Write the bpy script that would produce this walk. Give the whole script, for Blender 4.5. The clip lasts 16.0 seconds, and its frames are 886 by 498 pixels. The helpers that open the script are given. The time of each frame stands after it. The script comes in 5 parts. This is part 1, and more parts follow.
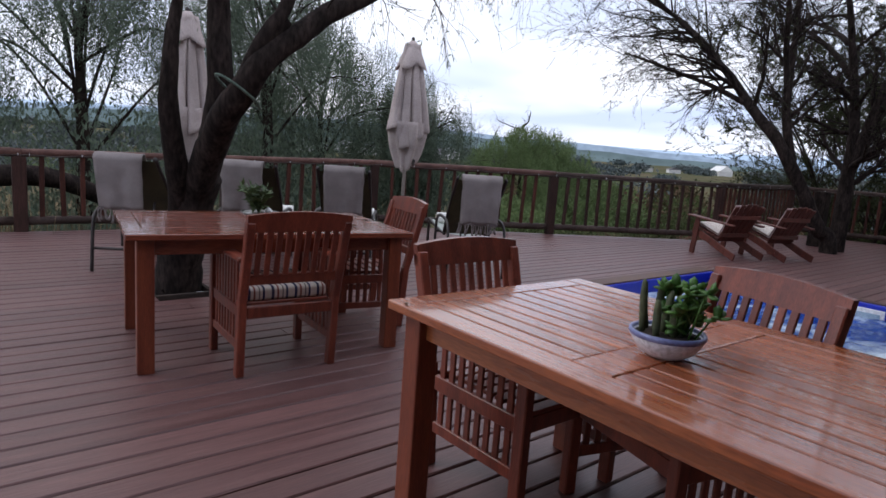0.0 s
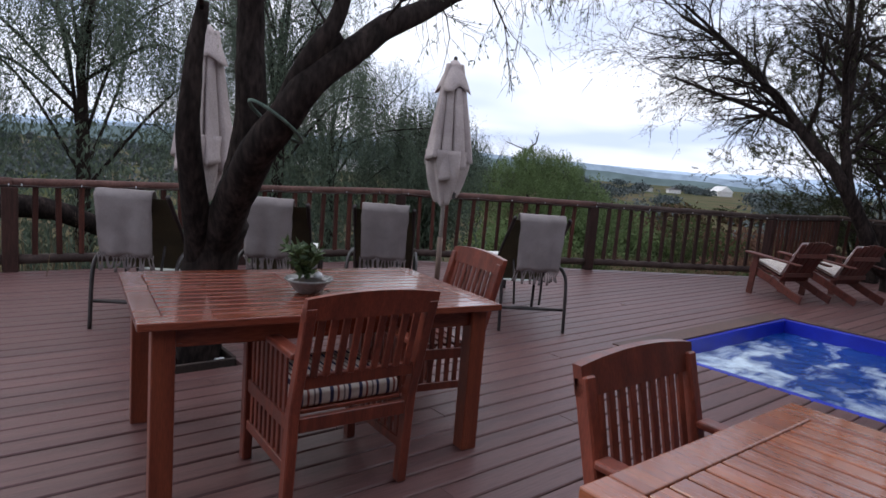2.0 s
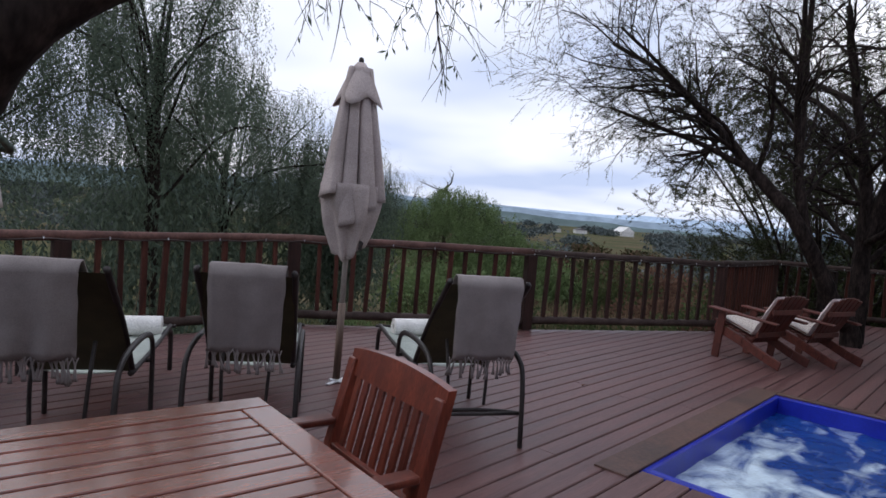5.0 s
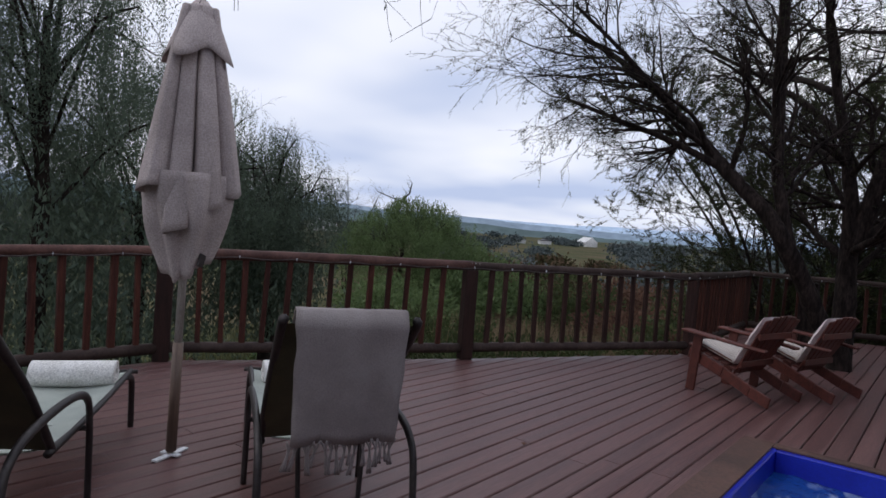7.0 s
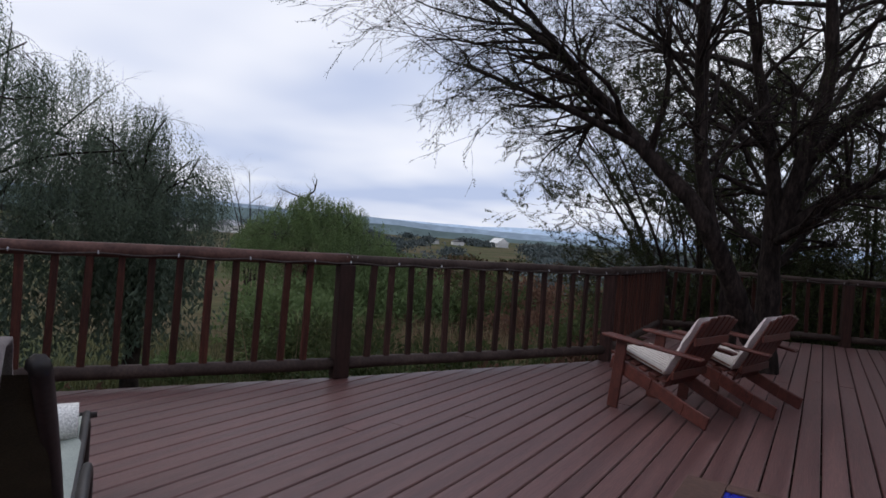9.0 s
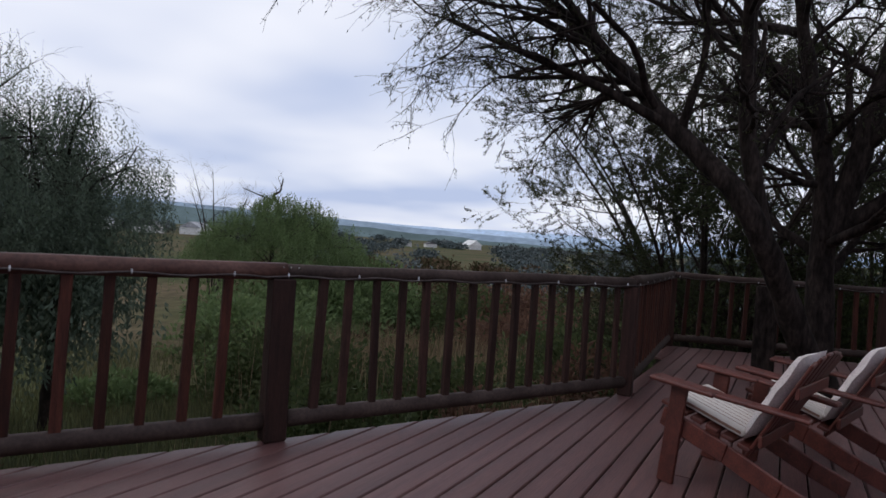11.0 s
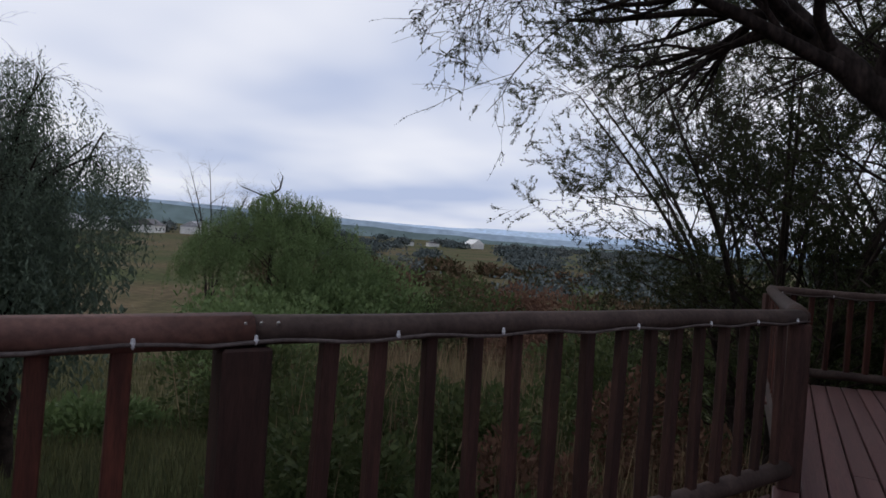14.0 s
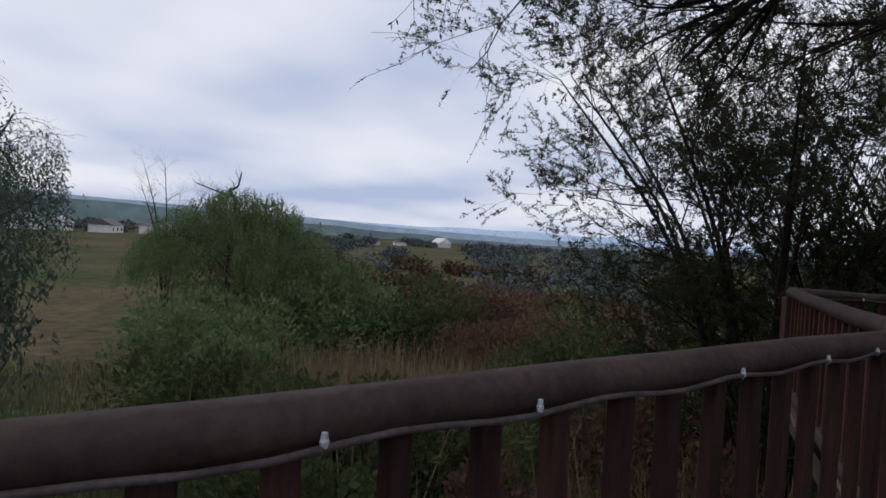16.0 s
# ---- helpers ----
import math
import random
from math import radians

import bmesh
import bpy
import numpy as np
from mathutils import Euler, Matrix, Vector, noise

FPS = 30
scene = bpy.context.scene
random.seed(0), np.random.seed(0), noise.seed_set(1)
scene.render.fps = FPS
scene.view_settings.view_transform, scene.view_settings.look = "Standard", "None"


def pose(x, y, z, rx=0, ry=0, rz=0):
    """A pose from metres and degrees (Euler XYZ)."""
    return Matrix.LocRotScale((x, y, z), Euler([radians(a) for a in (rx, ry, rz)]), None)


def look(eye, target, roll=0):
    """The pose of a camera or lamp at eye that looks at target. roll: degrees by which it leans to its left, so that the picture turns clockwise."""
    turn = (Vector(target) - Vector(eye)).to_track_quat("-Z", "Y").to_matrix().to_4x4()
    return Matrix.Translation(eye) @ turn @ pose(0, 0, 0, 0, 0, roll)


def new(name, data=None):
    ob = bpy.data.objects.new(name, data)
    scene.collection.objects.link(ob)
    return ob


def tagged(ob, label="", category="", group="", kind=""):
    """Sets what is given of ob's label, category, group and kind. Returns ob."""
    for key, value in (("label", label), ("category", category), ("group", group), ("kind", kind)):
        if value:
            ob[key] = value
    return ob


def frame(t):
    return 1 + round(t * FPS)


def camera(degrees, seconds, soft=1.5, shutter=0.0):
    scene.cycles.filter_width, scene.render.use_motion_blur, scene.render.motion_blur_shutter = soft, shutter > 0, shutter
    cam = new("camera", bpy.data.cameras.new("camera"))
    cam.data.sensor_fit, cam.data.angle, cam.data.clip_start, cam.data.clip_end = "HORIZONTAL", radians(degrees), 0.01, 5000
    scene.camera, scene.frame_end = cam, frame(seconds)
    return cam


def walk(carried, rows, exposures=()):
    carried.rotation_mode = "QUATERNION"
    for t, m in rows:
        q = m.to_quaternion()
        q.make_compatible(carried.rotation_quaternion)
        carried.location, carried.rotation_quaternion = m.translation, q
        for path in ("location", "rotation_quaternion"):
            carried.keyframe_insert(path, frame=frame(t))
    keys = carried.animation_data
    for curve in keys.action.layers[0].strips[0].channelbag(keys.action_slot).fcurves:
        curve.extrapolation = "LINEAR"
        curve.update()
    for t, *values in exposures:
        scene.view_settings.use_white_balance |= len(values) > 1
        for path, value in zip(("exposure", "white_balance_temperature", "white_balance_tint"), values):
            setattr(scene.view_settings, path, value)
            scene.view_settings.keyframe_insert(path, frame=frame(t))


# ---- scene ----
cam = camera(71.3, 16.0, soft=1.6)
PATH = [
    (0, (0.412, 1.237, 1.272), (1.674, 2.755, 0.956), 4.2),
    (0.5, (0.437, 1.491, 1.304), (1.694, 3.014, 0.988), 4.4),
    (1, (0.444, 1.743, 1.335), (1.7, 3.268, 1.025), 4.5),
    (1.5, (0.484, 1.97, 1.352), (1.745, 3.495, 1.061), 4.4),
    (2, (0.579, 2.219, 1.382), (1.846, 3.744, 1.123), 4.6),
    (2.5, (0.68, 2.472, 1.37), (1.954, 3.997, 1.146), 4.5),
    (3, (0.81, 2.708, 1.369), (2.12, 4.207, 1.172), 4.6),
    (3.5, (0.996, 2.926, 1.371), (2.36, 4.379, 1.201), 4.5),
    (4, (1.225, 3.162, 1.38), (2.635, 4.572, 1.229), 4.4),
    (6.3, (2.616, 3.94, 1.383), (4.14, 5.234, 1.319), 4.4),
    (6.5, (2.754, 3.998, 1.381), (4.286, 5.282, 1.319), 4.2),
    (7, (3.112, 4.127, 1.362), (4.652, 5.401, 1.302), 4.3),
    (7.5, (3.466, 4.272, 1.356), (5.029, 5.519, 1.3), 4.3),
    (8, (3.804, 4.36, 1.317), (5.415, 5.545, 1.269), 4.2),
    (8.5, (4.104, 4.489, 1.275), (5.759, 5.61, 1.233), 4.3),
    (9, (4.369, 4.655, 1.249), (6.071, 5.705, 1.214), 4.1),
    (9.2, (4.5, 4.736, 1.232), (6.219, 5.757, 1.2), 4.0),
    (11.3, (5.844, 5.639, 1.254), (7.591, 6.613, 1.231), 4.0),
    (11.5, (5.951, 5.737, 1.263), (7.696, 6.714, 1.238), 4.1),
    (12, (6.184, 5.989, 1.276), (7.925, 6.973, 1.252), 4.1),
    (12.5, (6.401, 6.195, 1.279), (8.141, 7.181, 1.254), 4.0),
    (13, (6.662, 6.387, 1.285), (8.402, 7.373, 1.26), 4.0),
    (13.5, (6.905, 6.587, 1.29), (8.646, 7.571, 1.266), 4.1),
    (14, (7.151, 6.764, 1.301), (8.895, 7.743, 1.276), 3.9),
    (14.5, (7.433, 6.926, 1.295), (9.183, 7.894, 1.269), 3.9),
    (15, (7.67, 7.081, 1.29), (9.424, 8.041, 1.265), 3.8),
    (15.5, (7.886, 7.229, 1.292), (9.653, 8.165, 1.269), 3.8),
    (16, (8.111, 7.326, 1.283), (9.904, 8.21, 1.261), 3.6),
]
walk(cam, [(t, look(eye, target, roll)) for t, eye, target, roll in PATH],
     exposures=[(0, 0.43), (4, 0.23), (7, -0.09), (9, -0.14), (12, -0.18), (16, -0.32)])

# ---- light ----
SUN_DIR = Vector((-0.55, 0.5, 0.67)).normalized()
world = bpy.data.worlds.new("overcast_sky")
scene.world = world
world.use_nodes = True
wn, wl = world.node_tree.nodes, world.node_tree.links
wn.clear()
w_out = wn.new("ShaderNodeOutputWorld")
w_bg = wn.new("ShaderNodeBackground")
w_sky = wn.new("ShaderNodeTexSky")
w_sky.sky_type, w_sky.sun_disc = "NISHITA", False
w_sky.sun_elevation, w_sky.sun_rotation = math.asin(SUN_DIR.z), math.atan2(SUN_DIR.x, SUN_DIR.y)
w_tc = wn.new("ShaderNodeTexCoord")
w_sep = wn.new("ShaderNodeSeparateXYZ")
w_den = wn.new("ShaderNodeMath")
w_den.operation, w_den.inputs[1].default_value = "ADD", 0.16
w_max = wn.new("ShaderNodeMath")
w_max.operation, w_max.inputs[1].default_value = "MAXIMUM", 0.0
w_div = wn.new("ShaderNodeVectorMath")
w_div.operation = "DIVIDE"
w_com = wn.new("ShaderNodeCombineXYZ")
w_n = wn.new("ShaderNodeTexNoise")
w_n.inputs["Scale"].default_value, w_n.inputs["Detail"].default_value, w_n.inputs["Roughness"].default_value = 0.75, 3, 0.40
w_ramp = wn.new("ShaderNodeValToRGB")
w_ramp.color_ramp.elements[0].position, w_ramp.color_ramp.elements[0].color = 0.34, (0.56, 0.655, 0.92, 1)
w_ramp.color_ramp.elements[1].position, w_ramp.color_ramp.elements[1].color = 0.66, (1.14, 1.15, 1.23, 1)
w_mix = wn.new("ShaderNodeMix")
w_mix.data_type = "RGBA"
w_mix.inputs[0].default_value = 0.93
w_gain = wn.new("ShaderNodeVectorMath")
w_gain.operation = "SCALE"
w_gain.inputs[3].default_value = 0.1
wl.new(w_tc.outputs["Generated"], w_sep.inputs[0])
wl.new(w_sep.outputs[2], w_max.inputs[0])
wl.new(w_max.outputs[0], w_den.inputs[0])
for k in range(3):
    wl.new(w_den.outputs[0], w_com.inputs[k])
wl.new(w_tc.outputs["Generated"], w_div.inputs[0])
wl.new(w_com.outputs[0], w_div.inputs[1])
wl.new(w_div.outputs[0], w_n.inputs["Vector"])
wl.new(w_n.outputs["Fac"], w_ramp.inputs[0])
wl.new(w_sky.outputs[0], w_gain.inputs[0])
wl.new(w_gain.outputs[0], w_mix.inputs[6])
wl.new(w_ramp.outputs[0], w_mix.inputs[7])
wl.new(w_mix.outputs[2], w_bg.inputs[0])
w_bg.inputs[1].default_value = 1.0
wl.new(w_bg.outputs[0], w_out.inputs[0])

sun = new("sun", bpy.data.lights.new("sun", "SUN"))
sun.data.energy, sun.data.angle, sun.data.color = 0.5, radians(25), (1.0, 0.96, 0.9)
sun.matrix_world = look(SUN_DIR * 60, (0, 0, 0))


# ---- materials ----
def mat(name, c1, c2, scale=6.0, rough=0.6, bump=0.15, stretch=(1, 1, 1), fine=70.0, metallic=0.0, vary=0.12, spec=0.5, fine_amount=0.25, rough2=None, trans=0.0, island=False, coat=0.0):
    """A surface of two colours in broad patches, with fine grain, bump and a tint of its own for every piece."""
    m = bpy.data.materials.new(name)
    m.use_nodes = True
    n, l = m.node_tree.nodes, m.node_tree.links
    b = n["Principled BSDF"]
    tc, mp = n.new("ShaderNodeTexCoord"), n.new("ShaderNodeMapping")
    mp.inputs["Scale"].default_value = stretch
    info = n.new("ShaderNodeObjectInfo")
    geo = n.new("ShaderNodeNewGeometry")
    rnd = geo.outputs["Random Per Island"] if island else info.outputs["Random"]
    off = n.new("ShaderNodeMath")
    off.operation, off.inputs[1].default_value = "MULTIPLY", 37.0
    l.new(rnd, off.inputs[0])
    comb = n.new("ShaderNodeCombineXYZ")
    for k in range(3):
        l.new(off.outputs[0], comb.inputs[k])
    l.new(comb.outputs[0], mp.inputs["Location"])
    l.new(tc.outputs["Object"], mp.inputs["Vector"])
    big, small = n.new("ShaderNodeTexNoise"), n.new("ShaderNodeTexNoise")
    big.inputs["Scale"].default_value, big.inputs["Detail"].default_value = scale, 4
    small.inputs["Scale"].default_value, small.inputs["Detail"].default_value = fine, 3
    l.new(mp.outputs[0], big.inputs["Vector"])
    l.new(mp.outputs[0], small.inputs["Vector"])
    ramp = n.new("ShaderNodeValToRGB")
    ramp.color_ramp.elements[0].position, ramp.color_ramp.elements[0].color = 0.36, (*c1, 1)
    ramp.color_ramp.elements[1].position, ramp.color_ramp.elements[1].color = 0.64, (*c2, 1)
    l.new(big.outputs["Fac"], ramp.inputs[0])
    hsv = n.new("ShaderNodeHueSaturation")
    val = n.new("ShaderNodeMapRange")
    val.inputs["To Min"].default_value, val.inputs["To Max"].default_value = 1 - vary, 1 + vary
    l.new(rnd, val.inputs["Value"])
    grain = n.new("ShaderNodeMapRange")
    grain.inputs["To Min"].default_value, grain.inputs["To Max"].default_value = 1 - fine_amount, 1 + fine_amount
    grain.inputs["From Min"].default_value, grain.inputs["From Max"].default_value = 0.3, 0.7
    l.new(small.outputs["Fac"], grain.inputs["Value"])
    mul = n.new("ShaderNodeMath")
    mul.operation = "MULTIPLY"
    l.new(val.outputs[0], mul.inputs[0])
    l.new(grain.outputs[0], mul.inputs[1])
    l.new(mul.outputs[0], hsv.inputs["Value"])
    l.new(ramp.outputs[0], hsv.inputs["Color"])
    l.new(hsv.outputs[0], b.inputs["Base Color"])
    rr = n.new("ShaderNodeMapRange")
    rr.inputs["To Min"].default_value, rr.inputs["To Max"].default_value = rough, (rough2 if rough2 is not None else min(1, rough + 0.15))
    l.new(big.outputs["Fac"], rr.inputs["Value"])
    l.new(rr.outputs[0], b.inputs["Roughness"])
    b.inputs["Metallic"].default_value = metallic
    b.inputs["Specular IOR Level"].default_value = spec
    b.inputs["Coat Weight"].default_value = coat
    b.inputs["Coat Roughness"].default_value = 0.07
    if bump:
        bp = n.new("ShaderNodeBump")
        bp.inputs["Strength"].default_value, bp.inputs["Distance"].default_value = bump, 0.004
        l.new(small.outputs["Fac"], bp.inputs["Height"])
        l.new(bp.outputs[0], b.inputs["Normal"])
    if trans:
        b.inputs["Subsurface Weight"].default_value = 0.0
        tr, mixs = n.new("ShaderNodeBsdfTranslucent"), n.new("ShaderNodeMixShader")
        mixs.inputs[0].default_value = trans
        l.new(hsv.outputs[0], tr.inputs["Color"])
        l.new(b.outputs[0], mixs.inputs[1])
        l.new(tr.outputs[0], mixs.inputs[2])
        l.new(mixs.outputs[0], n["Material Output"].inputs["Surface"])
    return m


M_DECK = mat("deck_board", (0.095, 0.041, 0.038), (0.140, 0.067, 0.061), 2.2, 0.36, 0.35, (0.25, 6, 3), 30, vary=0.09, rough2=0.55)
M_JOIST = mat("deck_underside", (0.03, 0.02, 0.016), (0.05, 0.032, 0.025), 3, 0.85)
M_RAIL = mat("rail_pole", (0.036, 0.022, 0.018), (0.066, 0.044, 0.037), 5, 0.65, 0.5, (1, 1, 1), 45, vary=0.15, spec=0.25)
M_RAIL_RED = mat("reddish_rail_pole", (0.070, 0.030, 0.023), (0.120, 0.058, 0.046), 5, 0.6, 0.5, (1, 1, 1), 45, vary=0.1, spec=0.3)
M_BALUSTER_DARK = mat("dark_baluster_wood", (0.026, 0.012, 0.0095), (0.050, 0.022, 0.017), 6, 0.65, 0.4, (6, 6, 0.6), 40, vary=0.3, spec=0.25)
M_BALUSTER = mat("baluster_wood", (0.034, 0.0105, 0.0075), (0.070, 0.022, 0.014), 6, 0.65, 0.4, (6, 6, 0.6), 40, vary=0.35, spec=0.25)
M_TABLE = mat("varnished_table_wood", (0.24, 0.058, 0.020), (0.34, 0.100, 0.034), 3, 0.20, 0.012, (0.5, 8, 4), 40, vary=0.16, rough2=0.34, coat=0.7)
M_TABLE_B = mat("red_varnished_table_wood", (0.13, 0.029, 0.016), (0.19, 0.048, 0.023), 3, 0.20, 0.012, (0.5, 8, 4), 40, vary=0.14, rough2=0.32, coat=0.7)
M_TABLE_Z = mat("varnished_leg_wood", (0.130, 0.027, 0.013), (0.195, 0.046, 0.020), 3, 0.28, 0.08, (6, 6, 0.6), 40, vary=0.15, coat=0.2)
M_CHAIR = mat("varnished_chair_wood", (0.115, 0.024, 0.014), (0.190, 0.042, 0.022), 4, 0.3, 0.1, (5, 5, 0.7), 40, vary=0.22, coat=0.2)
M_ADIR = mat("adirondack_wood", (0.068, 0.016, 0.011), (0.11, 0.027, 0.018), 5, 0.42, 0.2, (3, 3, 3), 40, vary=0.2)
M_BARK = mat("dark_bark", (0.011, 0.008, 0.007), (0.032, 0.023, 0.020), 9, 0.9, 1.0, (1.5, 1.5, 0.5), 28, vary=0.0, fine_amount=0.5, spec=0.12)
M_BARK2 = mat("twig_bark", (0.018, 0.013, 0.011), (0.040, 0.030, 0.025), 6, 0.9, 0.6, (1, 1, 1), 30, vary=0.0, spec=0.12)
M_SLING = mat("olive_sling_mesh", (0.050, 0.050, 0.026), (0.085, 0.082, 0.042), 5, 0.7, 0.3, (1, 1, 1), 260, vary=0.1)
M_SEATSLING = mat("pale_sling_mesh", (0.30, 0.33, 0.30), (0.40, 0.43, 0.38), 4, 0.7, 0.3, (1, 1, 1), 260, vary=0.05)
M_METAL = mat("dark_bronze_tube", (0.025, 0.02, 0.02), (0.05, 0.042, 0.04), 8, 0.42, 0.05, metallic=0.4, vary=0.1)
M_TOWEL = mat("taupe_woven_throw", (0.205, 0.175, 0.168), (0.265, 0.232, 0.224), 5, 0.95, 0.5, (1, 1, 1), 180, vary=0.06, fine_amount=0.10)
M_WHITE_TOWEL = mat("white_terry_towel", (0.72, 0.70, 0.66), (0.82, 0.80, 0.77), 12, 0.95, 0.9, (1, 1, 1), 120, vary=0.04)
M_PAD = mat("pinkish_white_pad", (0.58, 0.50, 0.48), (0.70, 0.62, 0.60), 6, 0.95, 0.4, (1, 1, 1), 120, vary=0.04)
M_CANVAS = mat("beige_canvas", (0.34, 0.285, 0.27), (0.46, 0.39, 0.37), 3, 0.9, 0.3, (1, 1, 1), 140, vary=0.03)
M_POLE = mat("pale_umbrella_pole", (0.27, 0.24, 0.22), (0.38, 0.34, 0.31), 6, 0.5, 0.1, (4, 4, 0.5))
M_POLE_WOOD = mat("umbrella_pole_wood", (0.12, 0.075, 0.055), (0.20, 0.135, 0.10), 6, 0.5, 0.1, (6, 6, 0.5))
M_CERAMIC = mat("glazed_bowl", (0.50, 0.52, 0.60), (0.68, 0.69, 0.74), 6, 0.25, 0.05, vary=0.02)
M_CERAMIC_BLUE = mat("blue_glazed_rim", (0.10, 0.12, 0.26), (0.18, 0.20, 0.38), 10, 0.3, 0.05)
M_BOWL = mat("grey_glass_bowl", (0.11, 0.11, 0.105), (0.20, 0.19, 0.18), 6, 0.2, 0.05)
M_SOIL = mat("potting_soil", (0.02, 0.014, 0.01), (0.06, 0.04, 0.03), 20, 0.95, 1.0)
M_SUCC = mat("succulent_leaf", (0.035, 0.10, 0.018), (0.085, 0.19, 0.035), 9, 0.4, 0.1, vary=0.15, island=True, trans=0.15)
M_CACT = mat("dark_succulent_stem", (0.045, 0.06, 0.03), (0.09, 0.10, 0.045), 14, 0.6, 0.3)
M_POOLBLUE = mat("blue_pool_wall", (0.006, 0.014, 0.33), (0.010, 0.03, 0.46), 3, 0.3, 0.1, vary=0.0, fine_amount=0.1)
M_COPING = mat("pool_edge_board", (0.060, 0.030, 0.022), (0.105, 0.052, 0.038), 3, 0.5, 0.3, (1, 1, 1), 40, vary=0.1)
M_WHITE = mat("white_plastic", (0.72, 0.72, 0.72), (0.82, 0.82, 0.82), 5, 0.4, 0.05)
M_STEEL = mat("dull_zinc", (0.30, 0.29, 0.28), (0.42, 0.41, 0.40), 20, 0.45, 0.1, metallic=0.6)
M_CABLE = mat("grey_cable", (0.06, 0.047, 0.044), (0.11, 0.09, 0.085), 8, 0.7, 0.1, spec=0.15)
M_ROPE = mat("green_cord", (0.05, 0.075, 0.06), (0.10, 0.14, 0.11), 20, 0.8, 0.3)
M_PEPPER = mat("pepper_tree_leaf", (0.072, 0.100, 0.074), (0.150, 0.185, 0.130), 0.5, 0.55, 0.0, (1, 1, 1), 4, vary=0.16, fine_amount=0.12, spec=0.15, trans=0.42, island=True)
M_GREEN = mat("fresh_green_leaf", (0.088, 0.130, 0.052), (0.155, 0.208, 0.086), 0.4, 0.55, 0.0, (1, 1, 1), 4, vary=0.16, fine_amount=0.12, spec=0.15, trans=0.42, island=True)
M_OLIVE = mat("olive_scrub_leaf", (0.042, 0.060, 0.022), (0.085, 0.100, 0.040), 0.4, 0.6, 0.0, (1, 1, 1), 4, vary=0.16, fine_amount=0.12, spec=0.15, trans=0.42, island=True)
M_ACACIA = mat("acacia_leaf", (0.026, 0.034, 0.016), (0.055, 0.060, 0.026), 0.6, 0.6, 0.0, (1, 1, 1), 4, vary=0.16, fine_amount=0.12, spec=0.15, trans=0.42, island=True)
M_REED = mat("dry_reed", (0.12, 0.08, 0.045), (0.24, 0.18, 0.10), 0.4, 0.7, 0.0, (1, 1, 1), 4, vary=0.35, trans=0.2, island=True)
M_REDBUSH = mat("reddish_scrub", (0.085, 0.046, 0.032), (0.16, 0.090, 0.06), 0.5, 0.7, 0.0, (1, 1, 1), 4, vary=0.16, fine_amount=0.12, spec=0.15, trans=0.42, island=True)
M_GROUND = mat("veld_ground", (0.045, 0.060, 0.020), (0.105, 0.080, 0.045), 0.045, 0.95, 0.3, (1, 1, 1), 1.4, vary=0.0, fine_amount=0.35, spec=0.05)
M_GRASS = mat("dull_veld_grass", (0.060, 0.070, 0.028), (0.125, 0.120, 0.050), 0.5, 0.7, 0.0, (1, 1, 1), 4, vary=0.3, trans=0.3, island=True)
# Tan kept dull so the unseen wall bounces less light onto the deck.
M_UNSEEN_WALL = mat("tan_unseen_wall", (0.30, 0.26, 0.22), (0.38, 0.33, 0.28), 1, 0.8, 0.1)
M_WALLWHITE = mat("white_plaster", (0.60, 0.59, 0.56), (0.72, 0.71, 0.69), 1, 0.8, 0.1)
M_ROOF = mat("grey_roof_sheet", (0.28, 0.28, 0.29), (0.40, 0.40, 0.42), 1, 0.6, 0.1)
M_ROOFDARK = mat("dark_roof_sheet", (0.07, 0.065, 0.07), (0.12, 0.11, 0.11), 1, 0.6, 0.1)
M_PANE = mat("dark_window_pane", (0.02, 0.022, 0.026), (0.04, 0.042, 0.05), 2, 0.1, 0.0)


def stripes(name, cols, width, axis=0):
    """Woven cloth with stripes of the given colours across one axis."""
    m = bpy.data.materials.new(name)
    m.use_nodes = True
    n, l = m.node_tree.nodes, m.node_tree.links
    b = n["Principled BSDF"]
    tc, sep = n.new("ShaderNodeTexCoord"), n.new("ShaderNodeSeparateXYZ")
    l.new(tc.outputs["Object"], sep.inputs[0])
    mod = n.new("ShaderNodeMath")
    mod.operation, mod.inputs[1].default_value = "MULTIPLY", 1.0 / width
    fr = n.new("ShaderNodeMath")
    fr.operation = "FRACT"
    l.new(sep.outputs[axis], mod.inputs[0])
    l.new(mod.outputs[0], fr.inputs[0])
    r = n.new("ShaderNodeValToRGB")
    r.color_ramp.interpolation = "CONSTANT"
    while len(r.color_ramp.elements) < len(cols):
        r.color_ramp.elements.new(0.5)
    for k, (p, c) in enumerate(cols):
        r.color_ramp.elements[k].position = p
        r.color_ramp.elements[k].color = (*c, 1)
    l.new(fr.outputs[0], r.inputs[0])
    nz = n.new("ShaderNodeTexNoise")
    nz.inputs["Scale"].default_value = 220
    l.new(tc.outputs["Object"], nz.inputs["Vector"])
    h = n.new("ShaderNodeHueSaturation")
    g = n.new("ShaderNodeMapRange")
    g.inputs["To Min"].default_value, g.inputs["To Max"].default_value = 0.7, 1.25
    l.new(nz.outputs["Fac"], g.inputs["Value"])
    l.new(g.outputs[0], h.inputs["Value"])
    l.new(r.outputs[0], h.inputs["Color"])
    l.new(h.outputs[0], b.inputs["Base Color"])
    bp = n.new("ShaderNodeBump")
    bp.inputs["Strength"].default_value, bp.inputs["Distance"].default_value = 0.5, 0.003
    l.new(nz.outputs["Fac"], bp.inputs["Height"])
    l.new(bp.outputs[0], b.inputs["Normal"])
    b.inputs["Roughness"].default_value = 0.95
    return m


